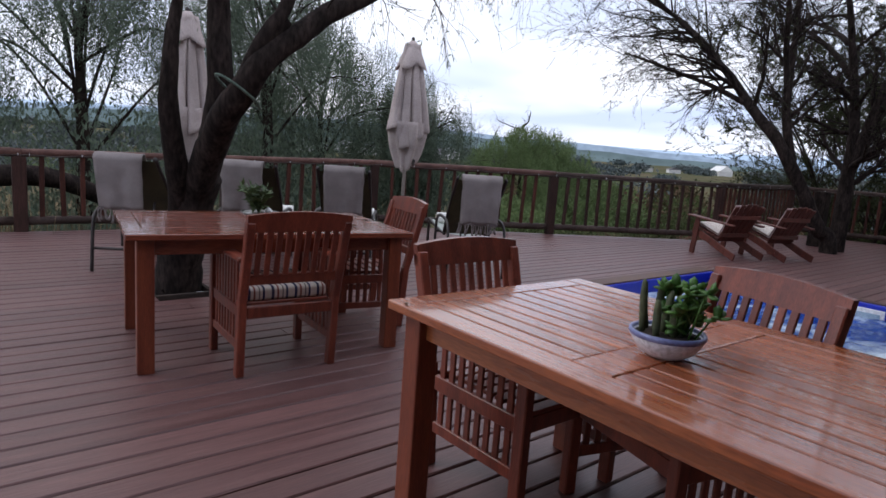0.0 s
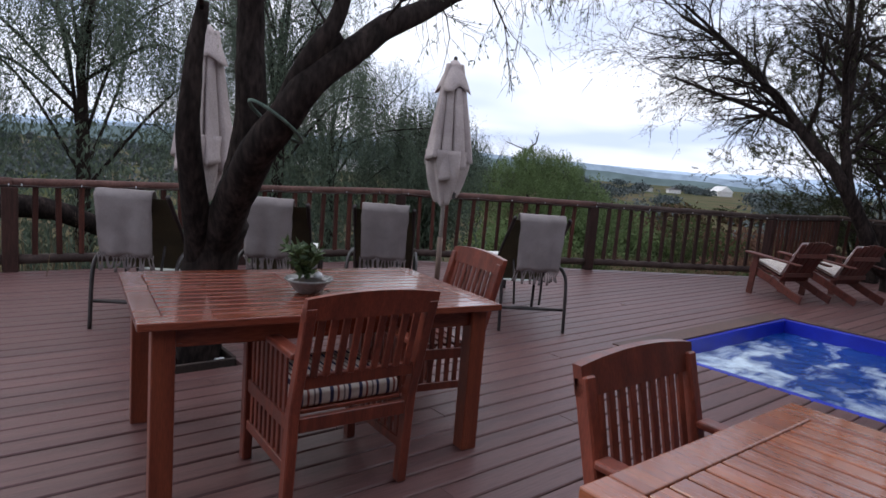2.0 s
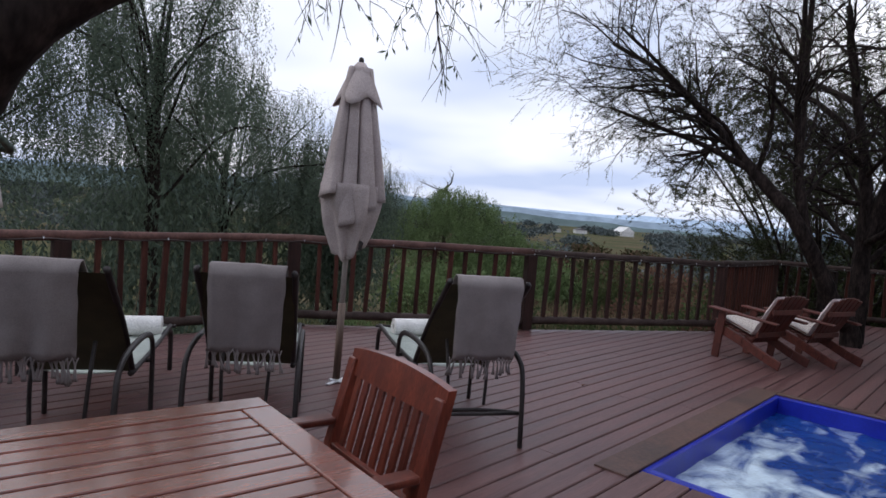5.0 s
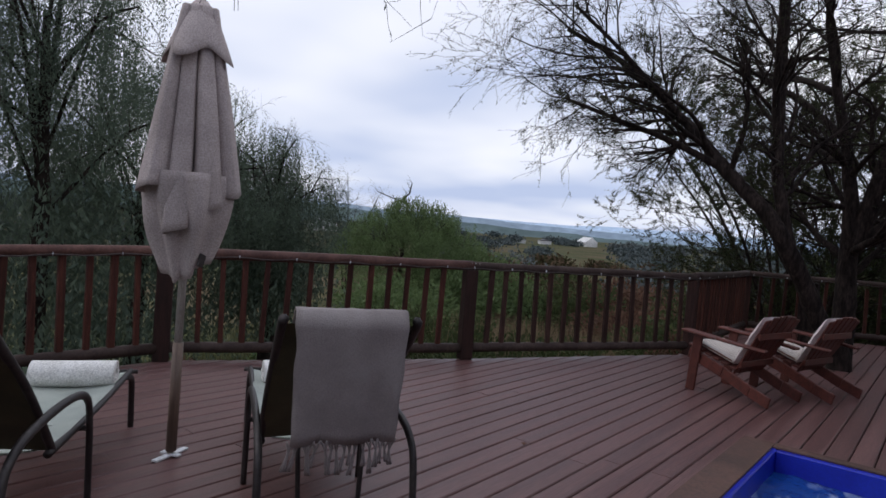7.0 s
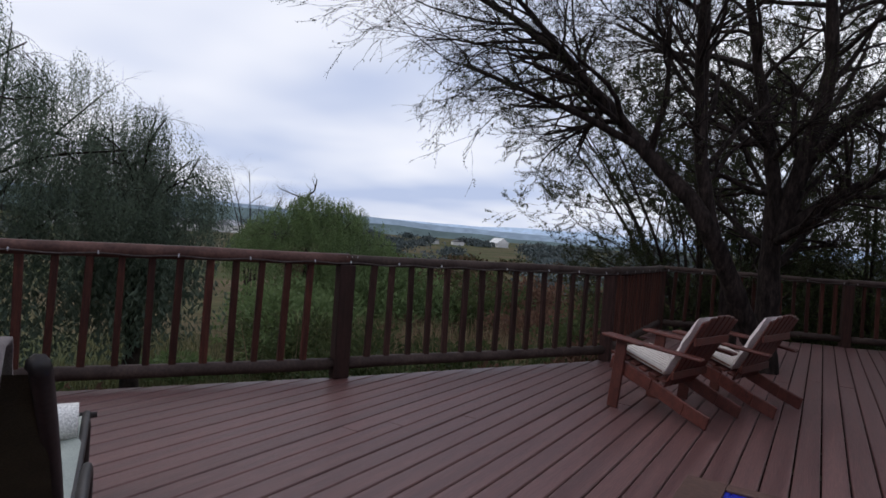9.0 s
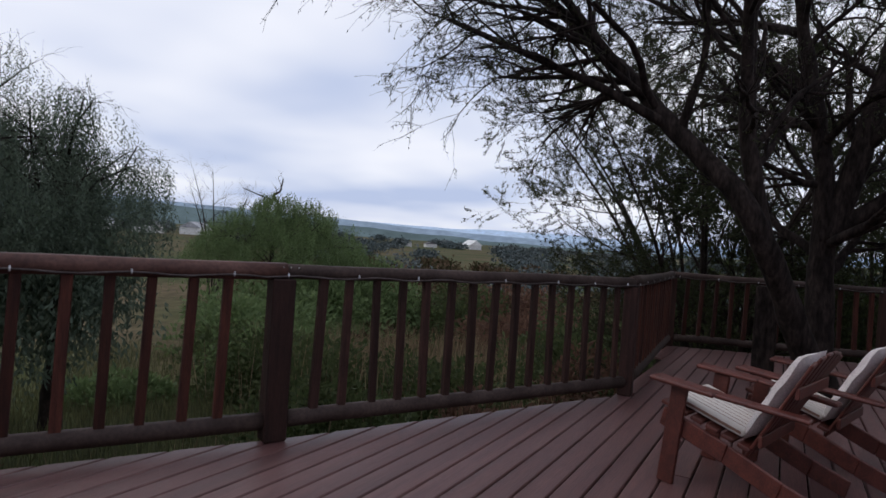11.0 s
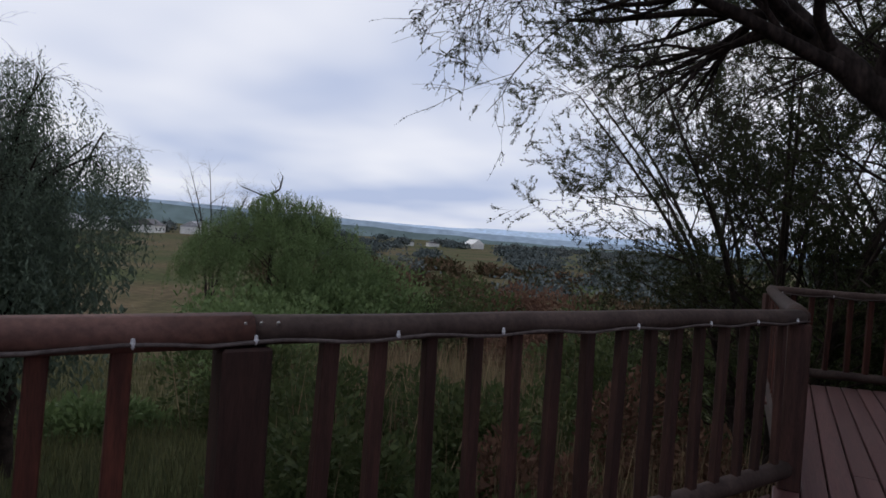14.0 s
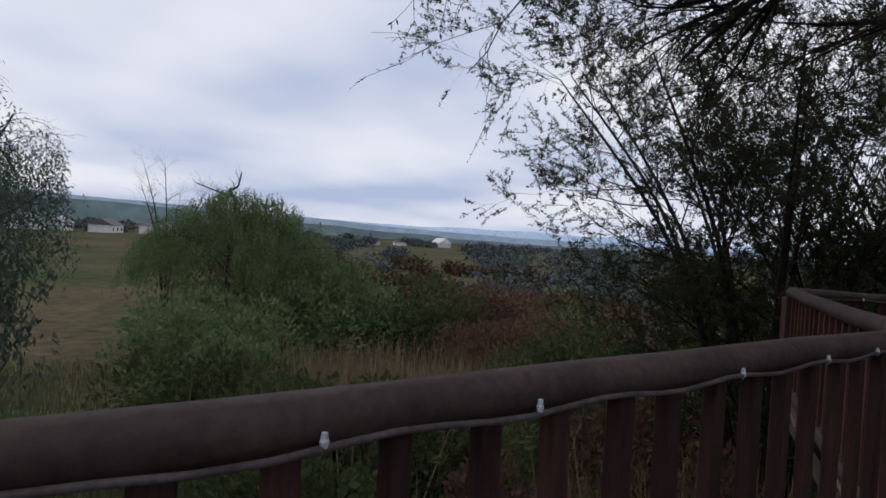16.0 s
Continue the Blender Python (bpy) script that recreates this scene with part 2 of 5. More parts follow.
CREAM, NAVY, RUST = (0.55, 0.48, 0.42), (0.03, 0.03, 0.07), (0.20, 0.055, 0.04)
M_STRIPE = stripes("striped_cushion_cloth", [(0.0, CREAM), (0.28, NAVY), (0.40, CREAM), (0.52, RUST), (0.60, CREAM), (0.74, (0.16, 0.12, 0.12)), (0.80, CREAM), (0.90, NAVY)], 0.13)
M_PINSTRIPE = stripes("pinstriped_cushion_cloth", [(0.0, (0.62, 0.56, 0.50)), (0.70, (0.22, 0.12, 0.09)), (0.84, (0.62, 0.56, 0.50))], 0.055)


# ---- mesh helpers ----
def as_mesh(bm, name):
    me = bpy.data.meshes.new(name)
    bm.normal_update()
    bm.to_mesh(me)
    bm.free()
    return me


def part(name, bm, material, parent=None, label="", smooth=False):
    """Link a bmesh as one mesh object, under a thing or a part."""
    me = as_mesh(bm, name)
    me.materials.append(material)
    if smooth:
        me.shade_smooth()
    ob = new(name, me)
    if parent:
        ob.parent = parent
    if label:
        ob["label"] = label
    return ob


def thing(name, label, category, m=None, group="", kind=""):
    ob = new(name)
    ob.empty_display_size = 0.2
    if m is not None:
        ob.matrix_basis = m
    return tagged(ob, label, category, group, kind)


def bm_new():
    return bmesh.new()


BOX_F = ((0, 3, 2, 1), (4, 5, 6, 7), (0, 1, 5, 4), (1, 2, 6, 5), (2, 3, 7, 6), (3, 0, 4, 7))


def add_box(bm, size, m=Matrix(), bev=0.004, seg=1):
    """A bevelled box about the origin of m."""
    sx, sy, sz = (s / 2 for s in size)
    vs = [bm.verts.new(m @ Vector(p)) for p in ((-sx, -sy, -sz), (sx, -sy, -sz), (sx, sy, -sz), (-sx, sy, -sz), (-sx, -sy, sz), (sx, -sy, sz), (sx, sy, sz), (-sx, sy, sz))]
    fs = [bm.faces.new([vs[i] for i in f]) for f in BOX_F]
    if bev:
        es = list({e for f in fs for e in f.edges})
        bmesh.ops.bevel(bm, geom=es, offset=min(bev, min(size) * 0.45), segments=seg, affect="EDGES", profile=0.5)
    return bm


def beam(bm, p, q, w, d, bev=0.004, up=(0, 0, 1)):
    """A bar from p to q, w wide and d deep (along up)."""
    p, q = Vector(p), Vector(q)
    z = (q - p).normalized()
    u = Vector(up)
    if abs(z.dot(u)) > 0.98:
        u = Vector((0, 1, 0))
    x = u.cross(z).normalized()
    y = z.cross(x)
    m = Matrix((x, y, z)).transposed().to_4x4()
    m.translation = (p + q) / 2
    return add_box(bm, (w, d, (q - p).length), m, bev)


def tube_data(pts, radii, seg=8, cap=True, flat=1.0):
    """Vertices and faces of a tube along points."""
    pts = [Vector(p) for p in pts]
    n = len(pts)
    if not hasattr(radii, "__len__"):
        radii = [radii] * n
    verts, faces = [], []
    t = (pts[1] - pts[0]).normalized()
    ref = Vector((0, 0, 1)) if abs(t.z) < 0.9 else Vector((1, 0, 0))
    x = ref.cross(t).normalized()
    for i in range(n):
        t = (pts[min(i + 1, n - 1)] - pts[max(i - 1, 0)]).normalized()
        x = (x - t * x.dot(t)).normalized()
        y = t.cross(x)
        for k in range(seg):
            a = 2 * math.pi * k / seg
            verts.append(pts[i] + (x * math.cos(a) + y * math.sin(a) * flat) * radii[i])
    for i in range(n - 1):
        for k in range(seg):
            faces.append((i * seg + k, i * seg + (k + 1) % seg, (i + 1) * seg + (k + 1) % seg, (i + 1) * seg + k))
    if cap:
        faces.append(tuple(range(seg - 1, -1, -1)))
        faces.append(tuple((n - 1) * seg + k for k in range(seg)))
    return verts, faces


def add_data(bm, verts, faces, m=None):
    vs = [bm.verts.new(m @ v if m else v) for v in verts]
    for f in faces:
        bm.faces.new([vs[i] for i in f])
    return bm


def tube(bm, pts, radii, seg=8, cap=True, flat=1.0):
    return add_data(bm, *tube_data(pts, radii, seg, cap, flat))


def smooth_path(pts, steps=6):
    """A rounded path through points (Catmull-Rom)."""
    pts = [Vector(p) for p in pts]
    out = []
    for i in range(len(pts) - 1):
        a, b, c, d = pts[max(i - 1, 0)], pts[i], pts[i + 1], pts[min(i + 2, len(pts) - 1)]
        for k in range(steps):
            s = k / steps
            out.append(0.5 * ((2 * b) + (c - a) * s + (2 * a - 5 * b + 4 * c - d) * s * s + (3 * b - a - 3 * c + d) * s ** 3))
    out.append(pts[-1])
    return out


def lathe(bm, profile, seg=24, m=None):
    """A turned shape from (radius, height) pairs."""
    verts, faces = [], []
    for r, z in profile:
        for k in range(seg):
            a = 2 * math.pi * k / seg
            verts.append(Vector((r * math.cos(a), r * math.sin(a), z)))
    for i in range(len(profile) - 1):
        for k in range(seg):
            faces.append((i * seg + k, i * seg + (k + 1) % seg, (i + 1) * seg + (k + 1) % seg, (i + 1) * seg + k))
    return add_data(bm, verts, faces, m)


def raw_mesh(name, verts, faces, material, parent=None, label="", smooth=False):
    me = bpy.data.meshes.new(name)
    me.from_pydata(verts, [], faces)
    me.materials.append(material)
    if smooth:
        me.shade_smooth()
    ob = new(name, me)
    if parent:
        ob.parent = parent
    if label:
        ob["label"] = label
    return ob


def quads_object(name, co, material, parent=None):
    """One mesh from an (n, 4, 3) array of quads, for leaves."""
    n = len(co)
    me = bpy.data.meshes.new(name)
    me.vertices.add(4 * n)
    me.vertices.foreach_set("co", np.ascontiguousarray(co, dtype=np.float32).ravel())
    me.loops.add(4 * n)
    me.loops.foreach_set("vertex_index", np.arange(4 * n, dtype=np.int32))
    me.polygons.add(n)
    me.polygons.foreach_set("loop_start", np.arange(0, 4 * n, 4, dtype=np.int32))
    me.update(calc_edges=True)
    me.materials.append(material)
    ob = new(name, me)
    if parent:
        ob.parent = parent
    return ob


def leaf_quads(rng, pos, along, length, width):
    """Lens-shaped leaves: pos (n,3), their direction (n,3), lengths and widths."""
    n = len(pos)
    along = along / np.linalg.norm(along, axis=1, keepdims=True)
    side = np.cross(along, rng.normal(size=(n, 3)))
    side /= np.linalg.norm(side, axis=1, keepdims=True) + 1e-9
    L, W = np.asarray(length).reshape(-1, 1), np.asarray(width).reshape(-1, 1)
    return np.stack([pos, pos + along * L * 0.5 + side * W * 0.5, pos + along * L, pos + along * L * 0.5 - side * W * 0.5], axis=1)


# ---- ground and distance ----
def ground_z(x, y):
    r = math.hypot(x - 6, y - 4)
    z = -2.5 - 2.2 * min(1, max(0, (r - 12) / 22)) + 1.7 * min(1, max(0, (r - 60) / 190)) + 4.0 * max(0, (r - 250) / 400)
    return z + 0.35 * noise.noise((x * 0.07, y * 0.07, 0)) * min(1, r / 20)


def build_ground():
    verts, faces, na = [], [], 120
    radii = [0.01] + [3 * 1.145 ** k for k in range(50)]
    for r in radii:
        for k in range(na):
            a = 2 * math.pi * k / na
            x, y = 6 + r * math.cos(a), 4 + r * math.sin(a)
            verts.append((x, y, ground_z(x, y)))
    for i in range(len(radii) - 1):
        for k in range(na):
            faces.append((i * na + k, i * na + (k + 1) % na, (i + 1) * na + (k + 1) % na, (i + 1) * na + k))
    ob = raw_mesh("ground", verts, faces, M_GROUND, smooth=True)
    tagged(ob, "grassy brown veld sloping into a wide valley", "ground", kind="structure")


build_ground()


# Aerial haze is put into the hill colours: paler, bluer, glowing more with distance.
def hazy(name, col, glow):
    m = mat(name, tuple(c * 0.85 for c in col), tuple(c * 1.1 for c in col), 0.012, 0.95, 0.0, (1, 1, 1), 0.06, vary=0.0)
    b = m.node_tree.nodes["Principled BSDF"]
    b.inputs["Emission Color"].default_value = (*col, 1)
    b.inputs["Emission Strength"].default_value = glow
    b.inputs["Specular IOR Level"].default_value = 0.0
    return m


def ridge(dist, base, amp, bump, seed, material, lift):
    """A far range of hills round the place, its crest rising and falling."""
    verts, faces, n = [], [], 260
    for k in range(n + 1):
        a = 2 * math.pi * k / n
        h = base + amp * (0.5 + 0.5 * noise.noise((math.cos(a) * 2.2, math.sin(a) * 2.2, seed))) + bump * noise.noise((math.cos(a) * 16, math.sin(a) * 16, seed))
        h += lift * max(0, math.cos(a - radians(61))) ** 8
        c, s = math.cos(a), math.sin(a)
        verts += [(6 + dist * c, 4 + dist * s, -30), (6 + dist * 1.12 * c, 4 + dist * 1.12 * s, max(h, -20)), (6 + dist * 1.4 * c, 4 + dist * 1.4 * s, -30)]
    for k in range(n):
        for j in range(2):
            faces.append((3 * k + j, 3 * k + 3 + j, 3 * k + 4 + j, 3 * k + 1 + j))
    return tagged(raw_mesh("backdrop", verts, faces, material, smooth=True), "blue-grey hazy hills along the horizon", "hills", kind="structure")


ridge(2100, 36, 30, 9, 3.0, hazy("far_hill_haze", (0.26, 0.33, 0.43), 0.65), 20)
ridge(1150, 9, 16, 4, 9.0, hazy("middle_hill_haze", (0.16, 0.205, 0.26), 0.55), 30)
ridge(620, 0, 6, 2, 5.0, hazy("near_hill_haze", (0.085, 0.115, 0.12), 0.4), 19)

# ---- deck ----
RAIL_PTS = [(-5.2, 9.75), (1.15, 9.72), (5.80, 9.55), (8.42, 8.11), (11.32, 6.69), (14.95, 6.92), (15.9, 4.3), (16.9, 1.5), (17.9, -1.5)]
RAIL_Z = [0.93, 0.945, 1.04, 1.055, 1.055, 1.055, 1.055, 1.055, 1.055]
DECK = [(p[0], p[1]) for p in RAIL_PTS] + [(17.9, -2.6), (-5.2, -2.6)]
POOL = (5.22, 8.06, 1.2, 5.08)
TREE_BOX = (1.68, 2.12, 6.16, 6.62)
PITCH, GAP = 0.146, 0.010


def spans(y):
    """The stretches of x that the deck covers at y."""
    xs = []
    n = len(DECK)
    for i in range(n):
        (x0, y0), (x1, y1) = DECK[i], DECK[(i + 1) % n]
        if (y0 <= y) != (y1 <= y):
            xs.append(x0 + (x1 - x0) * (y - y0) / (y1 - y0))
    xs.sort()
    out = [(xs[i], xs[i + 1]) for i in range(0, len(xs) - 1, 2)]
    for x0, x1, y0, y1 in (POOL, TREE_BOX):
        if y0 - 0.05 < y < y1 + 0.05:
            cut = []
            for a, b in out:
                if b <= x0 or a >= x1:
                    cut.append((a, b))
                else:
                    if x0 > a:
                        cut.append((a, x0))
                    if b > x1:
                        cut.append((x1, b))
            out = cut
    return out


def board_data(x0, x1, y, w, slant0=0.0, slant1=0.0):
    """A deck board along x with eased upper edges; its ends follow the deck's edge."""
    e, t = 0.006, 0.028
    prof = [(-w / 2, -t), (-w / 2, -e), (-w / 2 + e, 0), (w / 2 - e, 0), (w / 2, -e), (w / 2, -t)]
    verts = [(x0 + slant0 * a, y + a, b) for a, b in prof] + [(x1 + slant1 * a, y + a, b) for a, b in prof]
    faces = [(k, k + 6, (k + 1) % 6 + 6, (k + 1) % 6) for k in range(6)] + [(5, 4, 3, 2, 1, 0), (6, 7, 8, 9, 10, 11)]
    return verts, faces


def build_deck():
    bm = bm_new()
    vs = [bm.verts.new((x, y, -0.05)) for x, y in reversed(DECK)]
    lo = [bm.verts.new((x, y, -0.22)) for x, y in reversed(DECK)]
    n = len(vs)
    for i in range(n):
        bm.faces.new((vs[i], lo[i], lo[(i + 1) % n], vs[(i + 1) % n]))
    # joists across the boards
    for x in np.arange(-5.0, 17.6, 0.6):
        for y0, y1 in ((-2.5, 1.1), (1.1, 5.2), (5.2, 9.5)):
            ys = [y for y in np.arange(y0, y1, 0.146) if any(a < x < b for a, b in spans(y))]
            if len(ys) > 3:
                add_box(bm, (0.06, ys[-1] - ys[0], 0.14), Matrix.Translation((x, (ys[0] + ys[-1]) / 2, -0.12)), 0)
    floor = part("floor", bm, M_JOIST)
    tagged(floor, "reddish brown timber deck of long narrow boards", "deck", kind="structure")
    rng = random.Random(4)
    rest_v, rest_f, count = [], [], 0
    k = 0
    y = -2.5
    while y < 9.68:
        s0 = spans(y)
        hi, lo_ = spans(y + 0.06), spans(y - 0.06)
        for i, (a, b) in enumerate(s0):
            sl0 = sl1 = 0.0
            if len(hi) == len(s0) == len(lo_):
                sl0, sl1 = (hi[i][0] - lo_[i][0]) / 0.12, (hi[i][1] - lo_[i][1]) / 0.12
                sl0, sl1 = (s if abs(s) < 9 else 0 for s in (sl0, sl1))
            cuts, x = [a], a + rng.uniform(2.2, 5.2)
            while x < b - 1.2:
                cuts.append(x)
                x += rng.uniform(4.6, 5.4)
            cuts.append(b)
            for j in range(len(cuts) - 1):
                x0, x1 = cuts[j] + (0.002 if j else 0), cuts[j + 1] - 0.002
                if x1 - x0 < 0.05:
                    continue
                v, f = board_data(x0, x1, y, PITCH - GAP, sl0 if j == 0 else 0, sl1 if j == len(cuts) - 2 else 0)
                dz = rng.uniform(-0.0015, 0.0015)
                v = [(p[0], p[1], p[2] + dz) for p in v]
                if y > 1.0 and count < 298:
                    raw_mesh("board", v, f, M_DECK, floor)
                    count += 1
                else:
                    o = len(rest_v)
                    rest_v += v
                    rest_f += [tuple(q + o for q in g) for g in f]
        y += PITCH
    ob = raw_mesh("boards", rest_v, rest_f, mat("deck_board_rest", (0.095, 0.041, 0.038), (0.140, 0.067, 0.061), 2.2, 0.36, 0.35, (0.25, 6, 3), 30, vary=0.09, rough2=0.55, island=True), floor)
    ob["kind"] = "stuff"


# ---- pool ----
def build_pool():
    x0, x1, y0, y1 = POOL
    pool = thing("pool", "small sunken deck pool with deep blue walls and churning water", "pool")
    t, dep = 0.06, 1.15
    top = -0.004
    for cx, cy, sx, sy in (((x0 + x1) / 2, y1 - 0.06, x1 - x0 - 0.06, t), ((x0 + x1) / 2, y0 + 0.06, x1 - x0 - 0.06, t), (x0 + 0.06, (y0 + y1) / 2, t, y1 - y0 - 0.18), (x1 - 0.06, (y0 + y1) / 2, t, y1 - y0 - 0.18)):
        part("pool_wall", add_box(bm_new(), (sx, sy, dep), Matrix.Translation((cx, cy, top - dep / 2)), 0.008), M_POOLBLUE, pool, "deep blue fibreglass wall")
    part("pool_bottom", add_box(bm_new(), (x1 - x0 - 0.1, y1 - y0 - 0.1, 0.06), Matrix.Translation(((x0 + x1) / 2, (y0 + y1) / 2, -dep - 0.04)), 0), M_POOLBLUE, pool)
    edging = (((x0 - 0.17, y1 + 0.045), (x1 + 0.05, y1 + 0.045), 0.21), ((x1 + 0.005, y0), (x1 + 0.005, y1 - 0.062), 0.09), ((x0, y0 - 0.005), (x1 - 0.042, y0 - 0.005), 0.09))
    for p, q, w in edging:
        part("coping", beam(bm_new(), (*p, 0.003), (*q, 0.003), w, 0.018, 0.004), M_COPING, pool, "dark timber edging board")
    bm = bm_new()
    add_box(bm, (0.012, 0.30, 0.16), Matrix.Translation((x1 - 0.097, 3.25, -0.13)), 0.004)
    skim = part("skimmer", bm, M_WHITE, pool, "white plastic skimmer mouth")
    bm = bm_new()
    add_box(bm, (0.01, 0.22, 0.09), Matrix.Translation((x1 - 0.106, 3.25, -0.14)), 0.004)
    part("flap", bm, mat("skimmer_flap", (0.25, 0.35, 0.45), (0.35, 0.45, 0.55)), skim, "pale blue flap")
    # water: a rippled sheet with foam where the jets churn it
    nx, ny = 90, 120
    xs, ys = np.linspace(x0 + 0.08, x1 - 0.08, nx), np.linspace(y0 + 0.08, y1 - 0.08, ny)
    verts, faces = [], []
    for yy in ys:
        for xx in xs:
            d = noise.noise((xx * 1.3, yy * 1.3, 1.7))
            h = 0.016 * noise.noise((xx * 4, yy * 4, 0)) + 0.011 * noise.noise((xx * 10, yy * 10, 3)) * (1 + d) + 0.004 * noise.noise((xx * 26, yy * 26, 3))
            verts.append((xx, yy, -0.15 + h))
    for j in range(ny - 1):
        for i in range(nx - 1):
            faces.append((j * nx + i, j * nx + i + 1, (j + 1) * nx + i + 1, (j + 1) * nx + i))
    m = bpy.data.materials.new("churning_water")
    m.use_nodes = True
    n, l = m.node_tree.nodes, m.node_tree.links
    b = n["Principled BSDF"]
    tc, nz, n2, n3 = n.new("ShaderNodeTexCoord"), n.new("ShaderNodeTexNoise"), n.new("ShaderNodeTexNoise"), n.new("ShaderNodeTexNoise")
    mp = n.new("ShaderNodeMapping")
    mp.inputs["Scale"].default_value, mp.inputs["Rotation"].default_value = (0.8, 1.5, 1), (0, 0, 0.5)
    l.new(tc.outputs["Object"], mp.inputs["Vector"])
    for q, sc, dt, ds in ((nz, 1.0, 2, 0.5), (n2, 3.0, 9, 1.0), (n3, 22, 3, 0.6)):
        q.inputs["Scale"].default_value, q.inputs["Detail"].default_value, q.inputs["Distortion"].default_value = sc, dt, ds
        l.new(mp.outputs[0], q.inputs["Vector"])
    ad = n.new("ShaderNodeMath")
    ad.operation = "ADD"
    l.new(nz.outputs["Fac"], ad.inputs[0])
    l.new(n2.outputs["Fac"], ad.inputs[1])
    r = n.new("ShaderNodeValToRGB")
    r.color_ramp.elements[0].position, r.color_ramp.elements[0].color = 0.475, (0, 0, 0, 1)
    r.color_ramp.elements[1].position, r.color_ramp.elements[1].color = 0.63, (1, 1, 1, 1)
    half = n.new("ShaderNodeMath")
    half.operation, half.inputs[1].default_value = "MULTIPLY", 0.5
    l.new(ad.outputs[0], half.inputs[0])
    # the jets throw up most foam along one long side
    sep, band, sm = n.new("ShaderNodeSeparateXYZ"), n.new("ShaderNodeMapRange"), n.new("ShaderNodeMath")
    l.new(tc.outputs["Object"], sep.inputs[0])
    l.new(sep.outputs[0], band.inputs["Value"])
    band.inputs["From Min"].default_value, band.inputs["From Max"].default_value = x0 + 0.5, x1 - 0.7
    band.inputs["To Min"].default_value, band.inputs["To Max"].default_value = 0.075, -0.055
    sm.operation = "ADD"
    l.new(half.outputs[0], sm.inputs[0])
    l.new(band.outputs[0], sm.inputs[1])
    l.new(sm.outputs[0], r.inputs[0])
    cm = n.new("ShaderNodeMix")
    cm.data_type = "RGBA"
    cm.inputs[6].default_value, cm.inputs[7].default_value = (0.006, 0.050, 0.25, 1), (0.66, 0.79, 0.88, 1)
    l.new(r.outputs[0], cm.inputs[0])
    l.new(cm.outputs[2], b.inputs["Base Color"])
    b.inputs["Roughness"].default_value = 0.08
    bp = n.new("ShaderNodeBump")
    bp.inputs["Strength"].default_value, bp.inputs["Distance"].default_value = 0.5, 0.02
    l.new(n3.outputs["Fac"], bp.inputs["Height"])
    l.new(bp.outputs[0], b.inputs["Normal"])
    raw_mesh("water", verts, faces, m, pool, "blue water with white foam", smooth=True)


build_pool()


# ---- railing ----
def wobble_pole(bm, p, q, r, seed, sag=0.0, seg=9):
    """A peeled pole, a little uneven along its length."""
    p, q = Vector(p), Vector(q)
    n = max(3, int((q - p).length / 0.35))
    pts, rad = [], []
    for i in range(n + 1):
        s = i / n
        c = p.lerp(q, s)
        pts.append(c + Vector((0, 0, 0.012 * noise.noise((s * 4, seed, 0)) - sag * 4 * s * (1 - s))))
        rad.append(r * (1 + 0.06 * noise.noise((s * 6, seed, 5))))
    return tube(bm, pts, rad, seg)


def build_railing(k, a, b, ha, hb, post_b=True, inner=()):
    """One run of the railing: round top and bottom poles, square posts and balusters."""
    A, B = Vector((*a, 0)), Vector((*b, 0))
    d = (B - A).normalized()
    L = (B - A).length
    rail = thing("railing", "brown timber pole railing with square balusters along the deck edge", "railing", group="deck railings")
    rng = random.Random(20 + k)
    bm = wobble_pole(bm_new(), A + Vector((0, 0, ha - 0.048)) - d * 0.02, B + Vector((0, 0, hb - 0.048)) + d * 0.02, 0.046 if k % 2 else 0.053, k * 3.1)
    part("top_rail", bm, M_RAIL if k >= 3 else M_RAIL_RED, rail, smooth=True)
    bm = wobble_pole(bm_new(), A + Vector((0, 0, 0.12)) + d * 0.06, B + Vector((0, 0, 0.12)) - d * 0.06, 0.052, k * 7.7 + 40)
    part("bottom_rail", bm, M_RAIL, rail, smooth=True)
    ang = math.atan2(d.y, d.x)
    for s in [0.0, *inner] + ([L] if post_b else []):
        h = ha + (hb - ha) * s / L
        bm = add_box(bm_new(), (0.14, 0.12, h - 0.09), Matrix.Translation(A + d * s + Vector((0, 0, (h - 0.09) / 2))) @ Matrix.Rotation(ang, 4, "Z"), 0.008)
        part("post", bm, M_BALUSTER_DARK, rail)
    first = {2: 0.08, 3: 0.05}.get(k, 0.02)
    for i in range(1, int((L - first) / 0.2) + 1):
        s = first + 0.2 * i + rng.uniform(-0.010, 0.010)
        if any(abs(s - t) < 0.15 for t in (0, L, *inner)):
            continue
        lean = rng.uniform(-0.012, 0.012)
        h = ha + (hb - ha) * s / L
        w = rng.uniform(0.045, 0.056)
        bm = beam(bm_new(), A + d * (s - lean) + Vector((0, 0, 0.13)), A + d * (s + lean) + Vector((0, 0, h - 0.075)), w, w * 0.8, 0.004, up=(-d.y, d.x, 0))
        part("baluster", bm, M_BALUSTER_DARK if k == 3 else M_BALUSTER, rail)
    if k == 3:
        side = Vector((d.y, -d.x, 0))
        out = side * 0.8 + Vector((0, 0, 0.6))
        build_bolts(rail, [(A + d * s + side * 0.041 + Vector((0, 0, ha - 0.048 + 0.026)), out) for s in (-0.01, 0.035, 0.085)])


